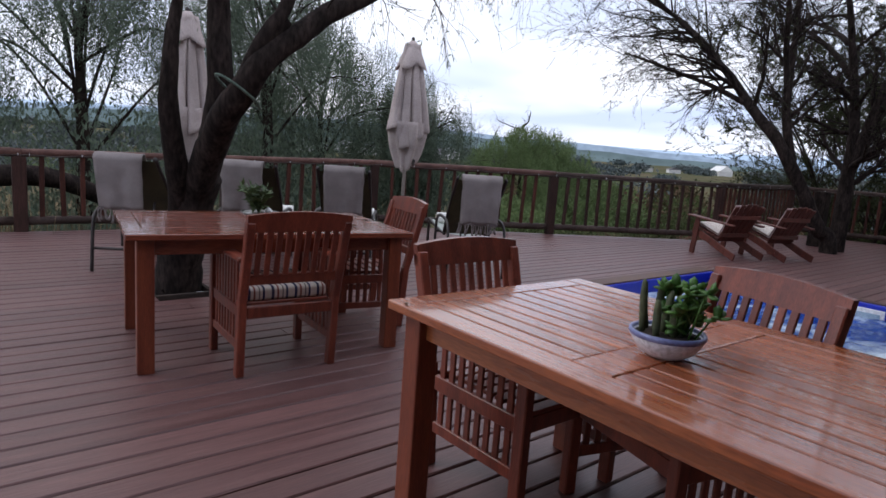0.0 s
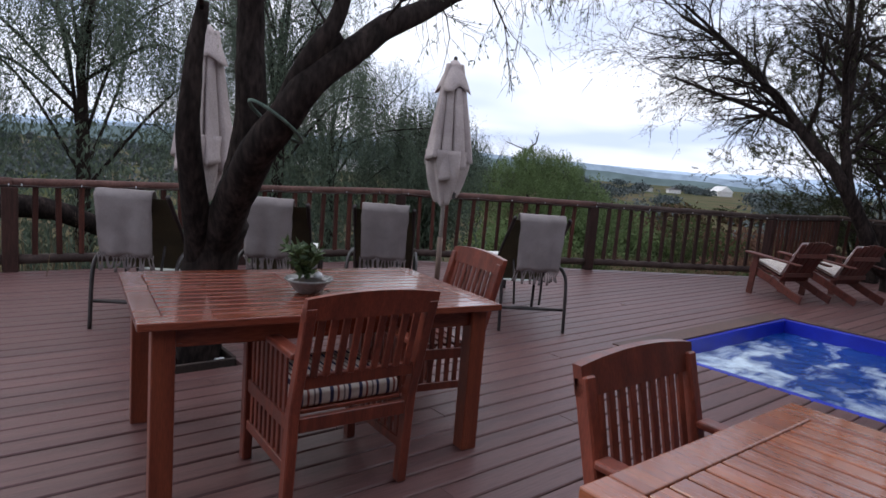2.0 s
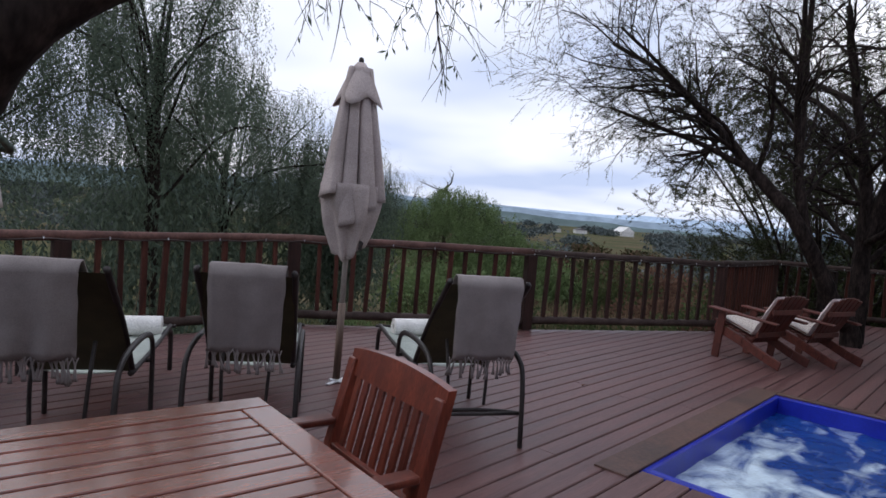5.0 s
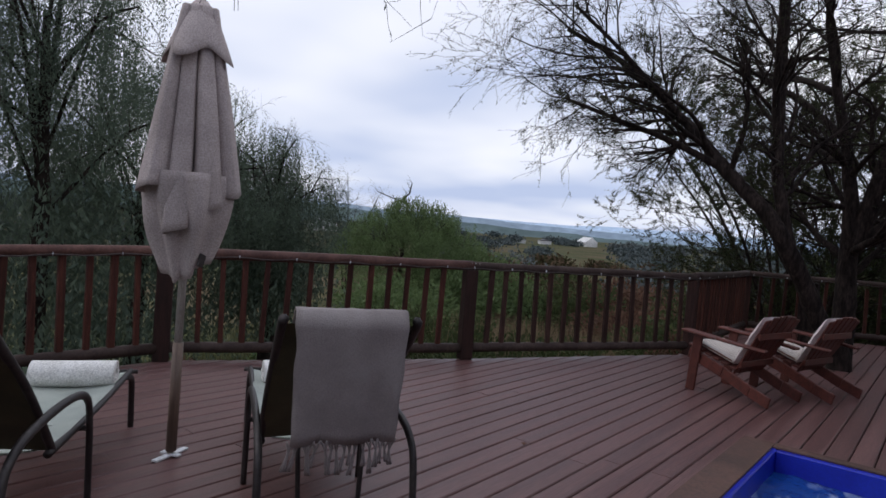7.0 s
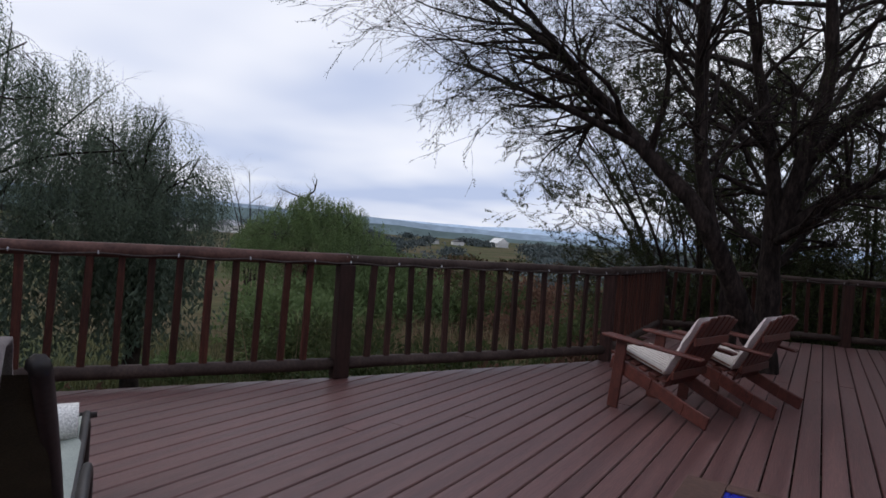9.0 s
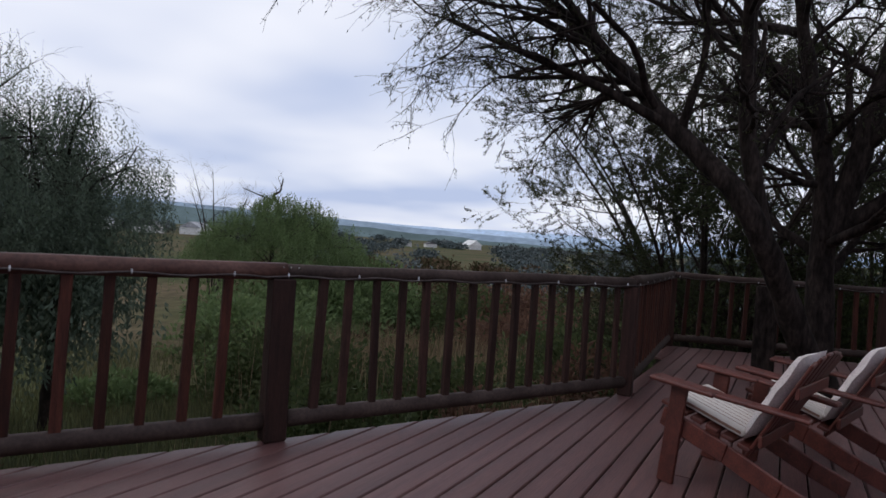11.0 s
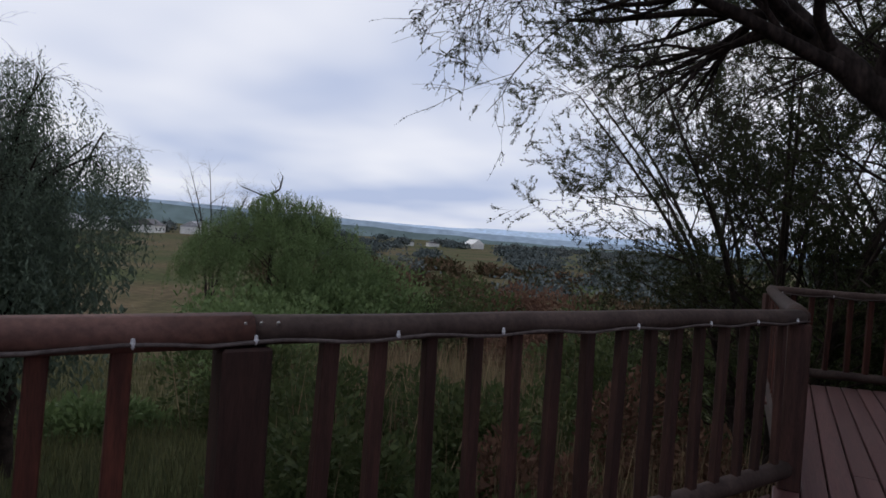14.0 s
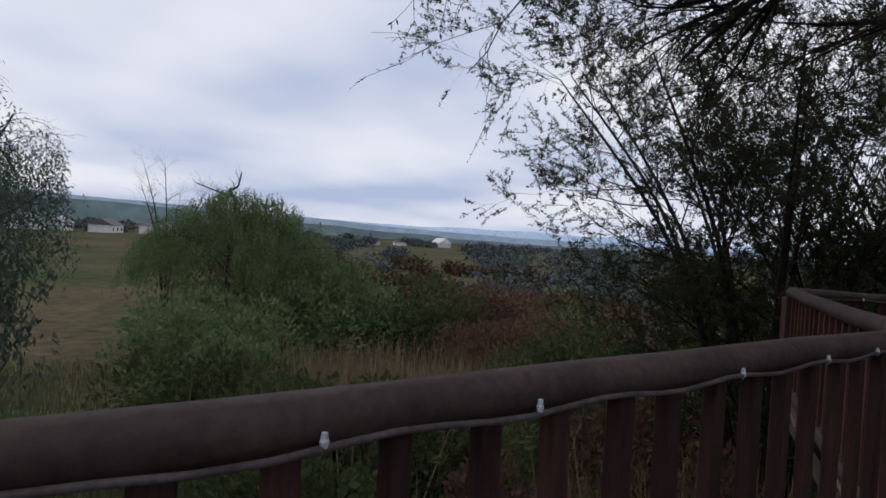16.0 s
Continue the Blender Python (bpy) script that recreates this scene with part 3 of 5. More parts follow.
def build_bolts(rail, places):
    """Small bright fixings on the deck side of a rail joint."""
    for p, q in places:
        m = Matrix.Translation(p) @ Vector(q).to_track_quat("Z", "Y").to_matrix().to_4x4()
        part("bolt", lathe(bm_new(), [(0.001, 0.007), (0.003, 0.006), (0.0045, 0.003), (0.0045, -0.005)], 8, m), M_STEEL, rail, "small pale bolt head", smooth=True)


for k in range(len(RAIL_PTS) - 1):
    a, b = RAIL_PTS[k], RAIL_PTS[k + 1]
    L = math.hypot(b[0] - a[0], b[1] - a[1])
    inner = (L / 2,) if L > 4.0 else ()
    build_railing(k, a, b, RAIL_Z[k], RAIL_Z[k + 1], post_b=(k == len(RAIL_PTS) - 2), inner=inner)


def build_light_string():
    """A cable slung along the rails on the deck side, with small bulb holders."""
    ls = thing("light_string", "grey outdoor light cable with small bulbs slung under the top rail", "string lights")
    pts, bulbs = [], []
    for k in range(len(RAIL_PTS) - 1):
        A, B = Vector((*RAIL_PTS[k], 0)), Vector((*RAIL_PTS[k + 1], 0))
        d = (B - A).normalized()
        inn = Vector((d.y, -d.x, 0)) * 0.05
        L = (B - A).length
        n = int(L / 0.1)
        rail_z = lambda s: RAIL_Z[k] + (RAIL_Z[k + 1] - RAIL_Z[k]) * s / L
        for i in range(n):
            s = i / n * L
            pts.append(A + d * s + inn + Vector((0, 0, rail_z(s) - 0.070 - 0.014 * (1 - math.cos(2 * math.pi * (s - 0.1) / 0.52)) / 2 + 0.006 * noise.noise((s, k, 2)))))
        places = [0.02, 0.485, 0.93, 1.70, 2.25, 2.68, 3.1] if k == 3 else [0.1 + 0.52 * i for i in range(int((L - 0.1) / 0.52) + 1)]
        for s in places:
            bulbs.append(A + d * s + inn + Vector((0, 0, rail_z(s) - 0.068)))
    part("cable", tube(bm_new(), pts, 0.0065, 5), M_CABLE, ls, smooth=True)
    base = lathe(bm_new(), [(0.001, 0.018), (0.006, 0.016), (0.007, 0.005), (0.009, 0.001), (0.007, -0.010), (0.001, -0.018)], 8)
    me = as_mesh(base, "bulb")
    me.materials.append(mat("pale_bulb_plastic", (0.40, 0.40, 0.42), (0.55, 0.55, 0.56), 5, 0.3, 0.0))
    for p in bulbs:
        ob = new("bulb", me)
        ob.parent = ls
        ob.location = p
        ob.scale = (0.85, 0.85, 0.85)


build_light_string()


# ---- tables and chairs ----
def build_table(m, label, wood):
    """A slatted dining table: two slatted panels in a frame, centre board, square legs."""
    tb = thing("dining_table", label, "table", m, group="deck tables")
    L, W, h, th = 1.60, 1.02, 0.75, 0.032
    fw = 0.095
    for sy in (-1, 1):
        part("rim_board", add_box(bm_new(), (L, fw, th), Matrix.Translation((0, sy * (W / 2 - fw / 2), h - th / 2)), 0.005, 2), wood, tb)
    for cx, w in ((-L / 2 + fw / 2, fw), (0, 0.13), (L / 2 - fw / 2, fw)):
        part("cross_board", add_box(bm_new(), (W - 2 * fw - 0.006, w, th), Matrix.Translation((cx, 0, h - th / 2)) @ Matrix.Rotation(math.pi / 2, 4, "Z"), 0.005, 2), wood, tb)
    n = 11
    span = W - 2 * fw - 0.008
    pw = span / n
    for side in (-1, 1):
        xa, xb = 0.068, L / 2 - fw - 0.003
        for i in range(n):
            y = -span / 2 + pw * (i + 0.5)
            part("slat", add_box(bm_new(), (xb - xa, pw - 0.010, 0.034), Matrix.Translation((side * (xa + xb) / 2, y, h - 0.0185)), 0.003), wood, tb)
    for sy in (-1, 1):
        part("apron", add_box(bm_new(), (L - 0.2, 0.024, 0.085), Matrix.Translation((0, sy * (W / 2 - 0.085), h - th - 0.0435)), 0.003), wood, tb)
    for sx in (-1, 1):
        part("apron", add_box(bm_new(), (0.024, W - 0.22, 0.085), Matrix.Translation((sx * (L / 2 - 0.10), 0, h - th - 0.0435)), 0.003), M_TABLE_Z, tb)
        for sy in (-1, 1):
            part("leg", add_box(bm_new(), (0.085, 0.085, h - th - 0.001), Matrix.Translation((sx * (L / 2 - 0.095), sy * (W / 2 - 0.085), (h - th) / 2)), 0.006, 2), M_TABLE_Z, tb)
    return tb


def build_armchair(m, label, cushion):
    """A slatted hardwood armchair that faces its +y, its back at y = 0."""
    ch = thing("armchair", label, "chair", m, group="chairs at the deck tables")
    W, D, seat_h, top = 0.57, 0.52, 0.39, 0.885
    rake = 0.115
    for sx in (-1, 1):
        x = sx * (W / 2 - 0.022)
        bm = bm_new()
        beam(bm, (x, 0.03, 0), (x, 0.0, seat_h + 0.04), 0.044, 0.05, 0.005, up=(0, 1, 0))
        beam(bm, (x, 0.0, seat_h + 0.02), (x, -rake, top - 0.03), 0.044, 0.046, 0.005, up=(0, 1, 0))
        part("leg", bm, M_CHAIR, ch)
        part("leg", beam(bm_new(), (x, D, 0), (x, D, 0.63), 0.044, 0.05, 0.005, up=(0, 1, 0)), M_CHAIR, ch)
        part("armrest", add_box(bm_new(), (0.065, D + 0.07, 0.026), Matrix.Translation((x, D / 2 + 0.0, 0.643)), 0.009, 2), M_CHAIR, ch)
        part("side_rail", beam(bm_new(), (x, 0.045, seat_h - 0.035), (x, D - 0.027, seat_h - 0.035), 0.024, 0.06, 0.003), M_CHAIR, ch)
        part("side_rail", beam(bm_new(), (x, 0.05, 0.17), (x, D - 0.027, 0.17), 0.024, 0.045, 0.003), M_CHAIR, ch)
        for i in range(8):
            y = 0.085 + i * (D - 0.15) / 7
            part("side_slat", beam(bm_new(), (x, y, 0.19), (x, y, 0.628), 0.012, 0.028, 0.002, up=(0, 1, 0)), M_CHAIR, ch)
    part("seat_rail", beam(bm_new(), (-W / 2 + 0.046, 0.0, seat_h - 0.035), (W / 2 - 0.046, 0.0, seat_h - 0.035), 0.024, 0.06, 0.003), M_CHAIR, ch)
    part("seat_rail", beam(bm_new(), (-W / 2 + 0.046, D - 0.005, seat_h - 0.035), (W / 2 - 0.046, D - 0.005, seat_h - 0.035), 0.024, 0.06, 0.003), M_CHAIR, ch)
    for i in range(8):
        y = 0.05 + i * (D - 0.07) / 7
        part("seat_slat", add_box(bm_new(), (W - 0.10, 0.05, 0.018), Matrix.Translation((0, y, seat_h + 0.005)), 0.003), M_CHAIR, ch)
    # crest rail, curved upward in the middle
    bm = bm_new()
    n = 12
    prev = None
    for i in range(n + 1):
        s = -1 + 2 * i / n
        x = s * (W / 2)
        zt = top + 0.022 * (1 - s * s)
        zb = top - 0.085
        yy = lambda z: -rake * (z - seat_h) / (top - seat_h) - 0.012
        ring = [bm.verts.new(p) for p in ((x, yy(zb) - 0.016, zb), (x, yy(zb) + 0.014, zb), (x, yy(zt) + 0.014, zt), (x, yy(zt) - 0.016, zt))]
        if prev:
            for k in range(4):
                bm.faces.new((prev[k], ring[k], ring[(k + 1) % 4], prev[(k + 1) % 4]))
        else:
            bm.faces.new(ring[::-1])
        prev = ring
    bm.faces.new(prev)
    bmesh.ops.recalc_face_normals(bm, faces=bm.faces)
    part("crest_rail", bm, M_CHAIR, ch)
    lz = seat_h + 0.15
    ly = -rake * (lz - seat_h) / (top - seat_h)
    part("lower_back_rail", beam(bm_new(), (-W / 2 + 0.044, ly, lz), (W / 2 - 0.044, ly, lz), 0.024, 0.055, 0.003), M_CHAIR, ch)
    for i in range(9):
        x = -W / 2 + 0.078 + i * (W - 0.156) / 8
        z0, z1 = lz + 0.02, top - 0.08
        f = lambda z: -rake * (z - seat_h) / (top - seat_h) - 0.006
        part("back_slat", beam(bm_new(), (x, f(z0), z0), (x, f(z1), z1), 0.030, 0.012, 0.002, up=(0, 1, 0)), M_CHAIR, ch)
    if cushion:
        bm = add_box(bm_new(), (W - 0.11, D - 0.06, 0.075), Matrix.Translation((0, D / 2 + 0.0, seat_h + 0.052)), 0.024, 3)
        part("cushion", bm, M_STRIPE, ch, "cream cushion with navy and rust stripes", smooth=True)
    return ch


build_table(pose(1.985, 4.91, 0, 0, 0, -8.5), "reddish varnished slatted dining table with a bowl plant on it", M_TABLE_B)
build_table(pose(2.10, 2.14, 0, 0, 0, 89), "orange-brown varnished slatted dining table, glossy and damp", M_TABLE)
build_armchair(pose(1.88, 4.27, 0, 0, 0, -4), "dark reddish slatted armchair with a striped seat cushion, pushed in", True)
build_armchair(pose(3.03, 4.99, 0, 0, 0, 79), "dark reddish slatted armchair at the table's short end", False)
build_armchair(pose(2.195, 3.09, 0, 0, 0, 180), "reddish slatted armchair at the table's short end", False)
build_armchair(pose(2.68, 2.20, 0, 0, 0, 74), "orange-brown slatted armchair beside the pool", False)


# ---- loungers ----
def build_lounger(m, label):
    """A sling recliner facing +y: raised back at y = 0, arms that bend down into the rear legs."""
    lo = thing("sun_lounger", label, "lounger", m, group="loungers along the railing")
    W = 0.50
    r = 0.017
    hz, hy = 0.36, 0.62
    ty, tz = -0.02, 1.01
    for sx in (-1, 1):
        x = sx * W / 2
        xo = sx * (W / 2 + 0.045)
        part("frame_tube", tube(bm_new(), smooth_path([(x, hy - 0.05, hz), (x, 1.3, hz - 0.01), (x, 1.92, hz + 0.01)]), r, 8), M_METAL, lo, smooth=True)
        part("back_tube", tube(bm_new(), smooth_path([(x, hy, hz), (x, hy * 0.5 + 0.02, 0.68), (x, ty, tz - 0.03), (x * 0.97, ty - 0.015, tz)]), r, 8), M_METAL, lo, smooth=True)
        part("armrest", tube(bm_new(), smooth_path([(xo, 0.98, 0.0), (xo, 0.95, 0.36), (xo, 0.88, 0.50), (xo, 0.66, 0.555), (xo, 0.3, 0.56), (xo, 0.10, 0.52), (xo, 0.02, 0.40), (xo, -0.02, 0.0)]), 0.019, 8, flat=0.8), M_METAL, lo, smooth=True)
        part("leg", tube(bm_new(), smooth_path([(x, 1.80, hz), (x, 1.92, hz - 0.03), (x, 1.97, hz - 0.1), (x, 2.0, 0.0)]), 0.018, 8), M_METAL, lo, smooth=True)
    for y, z in ((0.03, 0.20), (0.95, 0.34), (1.92, hz + 0.005)):
        part("cross_tube", tube(bm_new(), [(-W / 2 - 0.04, y, z), (W / 2 + 0.04, y, z)], 0.013, 8), M_METAL, lo, smooth=True)
    part("stretcher", tube(bm_new(), smooth_path([(-W / 2 - 0.03, 0.04, 0.20), (-W / 2 + 0.06, 0.16, 0.175), (0, 0.20, 0.17), (W / 2 - 0.06, 0.16, 0.175), (W / 2 + 0.03, 0.04, 0.20)]), 0.012, 8), M_METAL, lo, smooth=True)
    for sx in (-1, 1):
        part("back_prop", tube(bm_new(), smooth_path([(sx * 0.12, 0.2, 0.2), (sx * 0.13, 0.22, 0.42), (sx * 0.13, 0.30, 0.60)]), 0.011, 6), M_METAL, lo, smooth=True)
    for nm, a, b, mm, sag, lab in (("back_sling", (hy, hz), (ty, tz - 0.02), M_SLING, 0.02, "olive mesh back"), ("seat_sling", (1.9, hz + 0.012), (hy, hz + 0.012), M_SEATSLING, 0.03, "pale mesh seat")):
        verts, faces, nx, ny = [], [], 8, 12
        for j in range(ny + 1):
            for i in range(nx + 1):
                u, v = i / nx, j / ny
                y, z = a[0] + (b[0] - a[0]) * v, a[1] + (b[1] - a[1]) * v
                dip = sag * 4 * u * (1 - u)
                verts.append((-W / 2 + W * u, y + (dip if nm == "back_sling" else 0), z - (dip if nm == "seat_sling" else 0)))
        k = len(verts)
        verts += [(p[0], p[1] - (0.004 if nm == "back_sling" else 0), p[2] - (0 if nm == "back_sling" else 0.004)) for p in verts]
        for j in range(ny):
            for i in range(nx):
                q = (j * (nx + 1) + i, j * (nx + 1) + i + 1, (j + 1) * (nx + 1) + i + 1, (j + 1) * (nx + 1) + i)
                faces += [q, tuple(k + t for t in reversed(q))]
        raw_mesh(nm, verts, faces, mm, lo, lab, smooth=True)
    return lo


def build_throw(m, w, drop, seed, off=0.0):
    """A fringed throw folded over the top of a lounger's back, hanging behind it."""
    th = thing("throw", "taupe woven throw with knotted fringe draped over a lounger back", "throw", m, group="throws on the loungers")
    ty, tz = -0.02, 1.01
    hy, hz = 0.62, 0.36
    path = []
    for s in np.linspace(0, 1, 9):
        path.append((ty + (hy - ty) * (0.38 * (1 - s)) + 0.028, tz + (hz - tz) * (0.38 * (1 - s)) + 0.016))
    path += [(ty + 0.005, tz + 0.034), (ty - 0.03, tz + 0.030), (ty - 0.055, tz - 0.01)]
    for s in np.linspace(0.06, 1, 12):
        path.append((ty - 0.058 + 0.06 * s, tz - drop * s))
    verts, faces, nx = [], [], 14
    for j, (y, z) in enumerate(path):
        for i in range(nx + 1):
            u = i / nx
            hang = max(0, j - 11) / 12
            fold = 0.016 * hang * math.sin(u * 13 + seed) + 0.008 * noise.noise((u * 5, j * 0.3, seed))
            verts.append(((u - 0.5) * w * (1 - 0.06 * hang) + off + 0.01 * noise.noise((j * 0.4, seed, u)), y + fold - 0.004, z + 0.004 * noise.noise((u * 6, j * 0.5, seed + 4))))
    for j in range(len(path) - 1):
        for i in range(nx):
            faces.append((j * (nx + 1) + i, j * (nx + 1) + i + 1, (j + 1) * (nx + 1) + i + 1, (j + 1) * (nx + 1) + i))
    cl = raw_mesh("cloth", verts, faces, M_TOWEL, th, smooth=True)
    sol = cl.modifiers.new("thick", "SOLIDIFY")
    sol.thickness = 0.007
    bm = bm_new()
    rng = random.Random(seed)
    y0, z0 = path[-1]
    for i in range(17):
        x = (i / 16 - 0.5) * w * 0.93 + off
        bx, ex = rng.uniform(-0.012, 0.012), rng.uniform(-0.02, 0.02)
        ln = rng.uniform(0.08, 0.13)
        for s in (-1, 1):
            tube(bm, smooth_path([(x + s * 0.012, y0, z0 + 0.01), (x + bx, y0 + 0.004, z0 - 0.035), (x + bx + ex + s * 0.006, y0 + 0.008, z0 - ln)], 3), [0.0045] * 4 + [0.006] * 3, 5)
    part("fringe", bm, M_TOWEL, th, "knotted fringe", smooth=True)
    return th


def build_rolled_towel(m):
    tw = thing("rolled_towel", "white rolled terry towel lying on a lounger seat", "towel", m, group="rolled towels")
    bm = bm_new()
    verts, faces, n = [], [], 60
    for i in range(n + 1):
        a = 2 * math.pi * 3 * i / n
        r = 0.022 + 0.055 * i / n
        for x in (-0.21, -0.2, 0.0, 0.2, 0.21):
            verts.append(Vector((x, r * math.cos(a), r * math.sin(a) * 0.9 + 0.072 + 0.002 * math.sin(x * 40))))
    for i in range(n):
        for k in range(4):
            faces.append((i * 5 + k, i * 5 + k + 1, i * 5 + 6 + k, i * 5 + 5 + k))
    ob = raw_mesh("roll", verts, faces, M_WHITE_TOWEL, tw, smooth=True)
    ob.modifiers.new("thick", "SOLIDIFY").thickness = 0.012


LOUNGERS = [((1.70, 7.12), -32, 0.39, -0.05, 0.45), ((2.63, 6.76), -32, 0.37, -0.045, 0.43), ((3.48, 6.51), -36, 0.39, 0.01, 0.43), ((4.665, 5.83), -31, 0.41, 0.0, 0.46)]
for k, ((x, y), a, w, off, drop) in enumerate(LOUNGERS):
    mm = pose(x, y, 0, 0, 0, a)
    build_lounger(mm, "bronze-framed sling lounger facing the railing with a throw on its back")
    build_throw(mm, w, drop, k + 1, off)
    build_rolled_towel(mm @ pose(0.02, 1.66, 0.345, 0, 0, 3))


# ---- adirondack chairs ----
def build_adirondack(m, label):
    """A low slatted garden chair that faces +y; its rear skids run back along the deck."""
    ad = thing("adirondack_chair", label, "chair", m, group="pair of low garden chairs")
    W = 0.62
    for sx in (-1, 1):
        x = sx * (W / 2 - 0.02)
        bm = bm_new()
        pts = [(0.72, 0.36), (0.3, 0.235), (-0.02, 0.12), (-0.24, 0.055)]
        for i in range(3):
            beam(bm, (x, *pts[i]), (x, *pts[i + 1]), 0.026, 0.105, 0.006)
        part("side_skid", bm, M_ADIR, ad)
        part("front_leg", beam(bm_new(), (x + sx * 0.026, 0.66, 0), (x + sx * 0.026, 0.60, 0.545), 0.026, 0.11, 0.006, up=(0, 1, 0)), M_ADIR, ad)
        bm = bm_new()
        beam(bm, (x + sx * 0.03, 0.78, 0.575), (x + sx * 0.05, 0.35, 0.545), 0.13, 0.024, 0.008)
        beam(bm, (x + sx * 0.05, 0.36, 0.546), (x + sx * 0.0, -0.16, 0.50), 0.09, 0.0235, 0.008)
        part("armrest", bm, M_ADIR, ad)
    for i in range(6):
        s = i / 5
        part("seat_slat", add_box(bm_new(), (W - 0.05, 0.078, 0.02), Matrix.Translation((0, 0.70 - 0.5 * s, 0.425 - 0.135 * s)) @ Matrix.Rotation(radians(15), 4, "X"), 0.004), M_ADIR, ad)
    n = 6
    for i in range(n):
        x = (i - (n - 1) / 2) * 0.098
        top = 0.81 - 0.5 * x * x * 1.6
        yb, zb = 0.20, 0.24
        d = Vector((0, -0.50, 0.78)).normalized()
        Lb = top - 0.12
        p, q = Vector((x * 0.85, yb, zb)), Vector((x * 1.08, yb, zb)) + d * Lb
        part("back_slat", beam(bm_new(), p, q, 0.090, 0.02, 0.006, up=(0, 1, 0)), M_ADIR, ad)
    for z, y in ((0.34, 0.105), (0.62, -0.075)):
        part("back_brace", beam(bm_new(), (-W / 2 + 0.02, y, z), (W / 2 - 0.02, y, z), 0.025, 0.06, 0.004), M_ADIR, ad)
    return ad


def build_seat_cushion(m):
    cu = thing("chair_cushion", "cream pinstriped pad laid over a low garden chair", "cushion", m, group="garden chair pads")
    bm = add_box(bm_new(), (0.46, 0.47, 0.05), Matrix.Translation((0, 0.45, 0.405)) @ Matrix.Rotation(radians(15), 4, "X"), 0.022, 3)
    part("seat_pad", bm, M_PINSTRIPE, cu, smooth=True)
    verts, faces, nx, nz = [], [], 8, 14
    d = Vector((0, -0.50, 0.78)).normalized()
    nrm = Vector((0, 0.78, 0.50)).normalized()
    for side in (0, 1):
        for k in range(nz + 1):
            for i in range(nx + 1):
                u, v = i / nx * 2 - 1, k / nz * 2 - 1
                puff = 0.052 * (1 - abs(u) ** 4) ** 0.5 * (1 - abs(v) ** 5) ** 0.5
                c = Vector((u * 0.235, 0.20, 0.24)) + d * (0.335 + v * 0.285) + nrm * (0.068 + (puff if side else -puff))
                verts.append(c + Vector((0, 0.01, 0)) * noise.noise((u * 3, v * 3, side)))
    n = (nx + 1) * (nz + 1)
    for k in range(nz):
        for i in range(nx):
            q = (k * (nx + 1) + i, k * (nx + 1) + i + 1, (k + 1) * (nx + 1) + i + 1, (k + 1) * (nx + 1) + i)
            faces += [q, tuple(n + t for t in reversed(q))]
    raw_mesh("back_pad", verts, faces, M_PAD, cu, "plain pinkish white padded back", smooth=True)


for x, y, a in ((9.48, 5.40, -15), (10.25, 5.01, -16)):
    mm = pose(x, y, 0, 0, 0, a) @ Matrix.Diagonal((1, 0.84, 1, 1))
    build_adirondack(mm, "reddish varnished low slatted garden chair facing the railing")
    build_seat_cushion(mm)


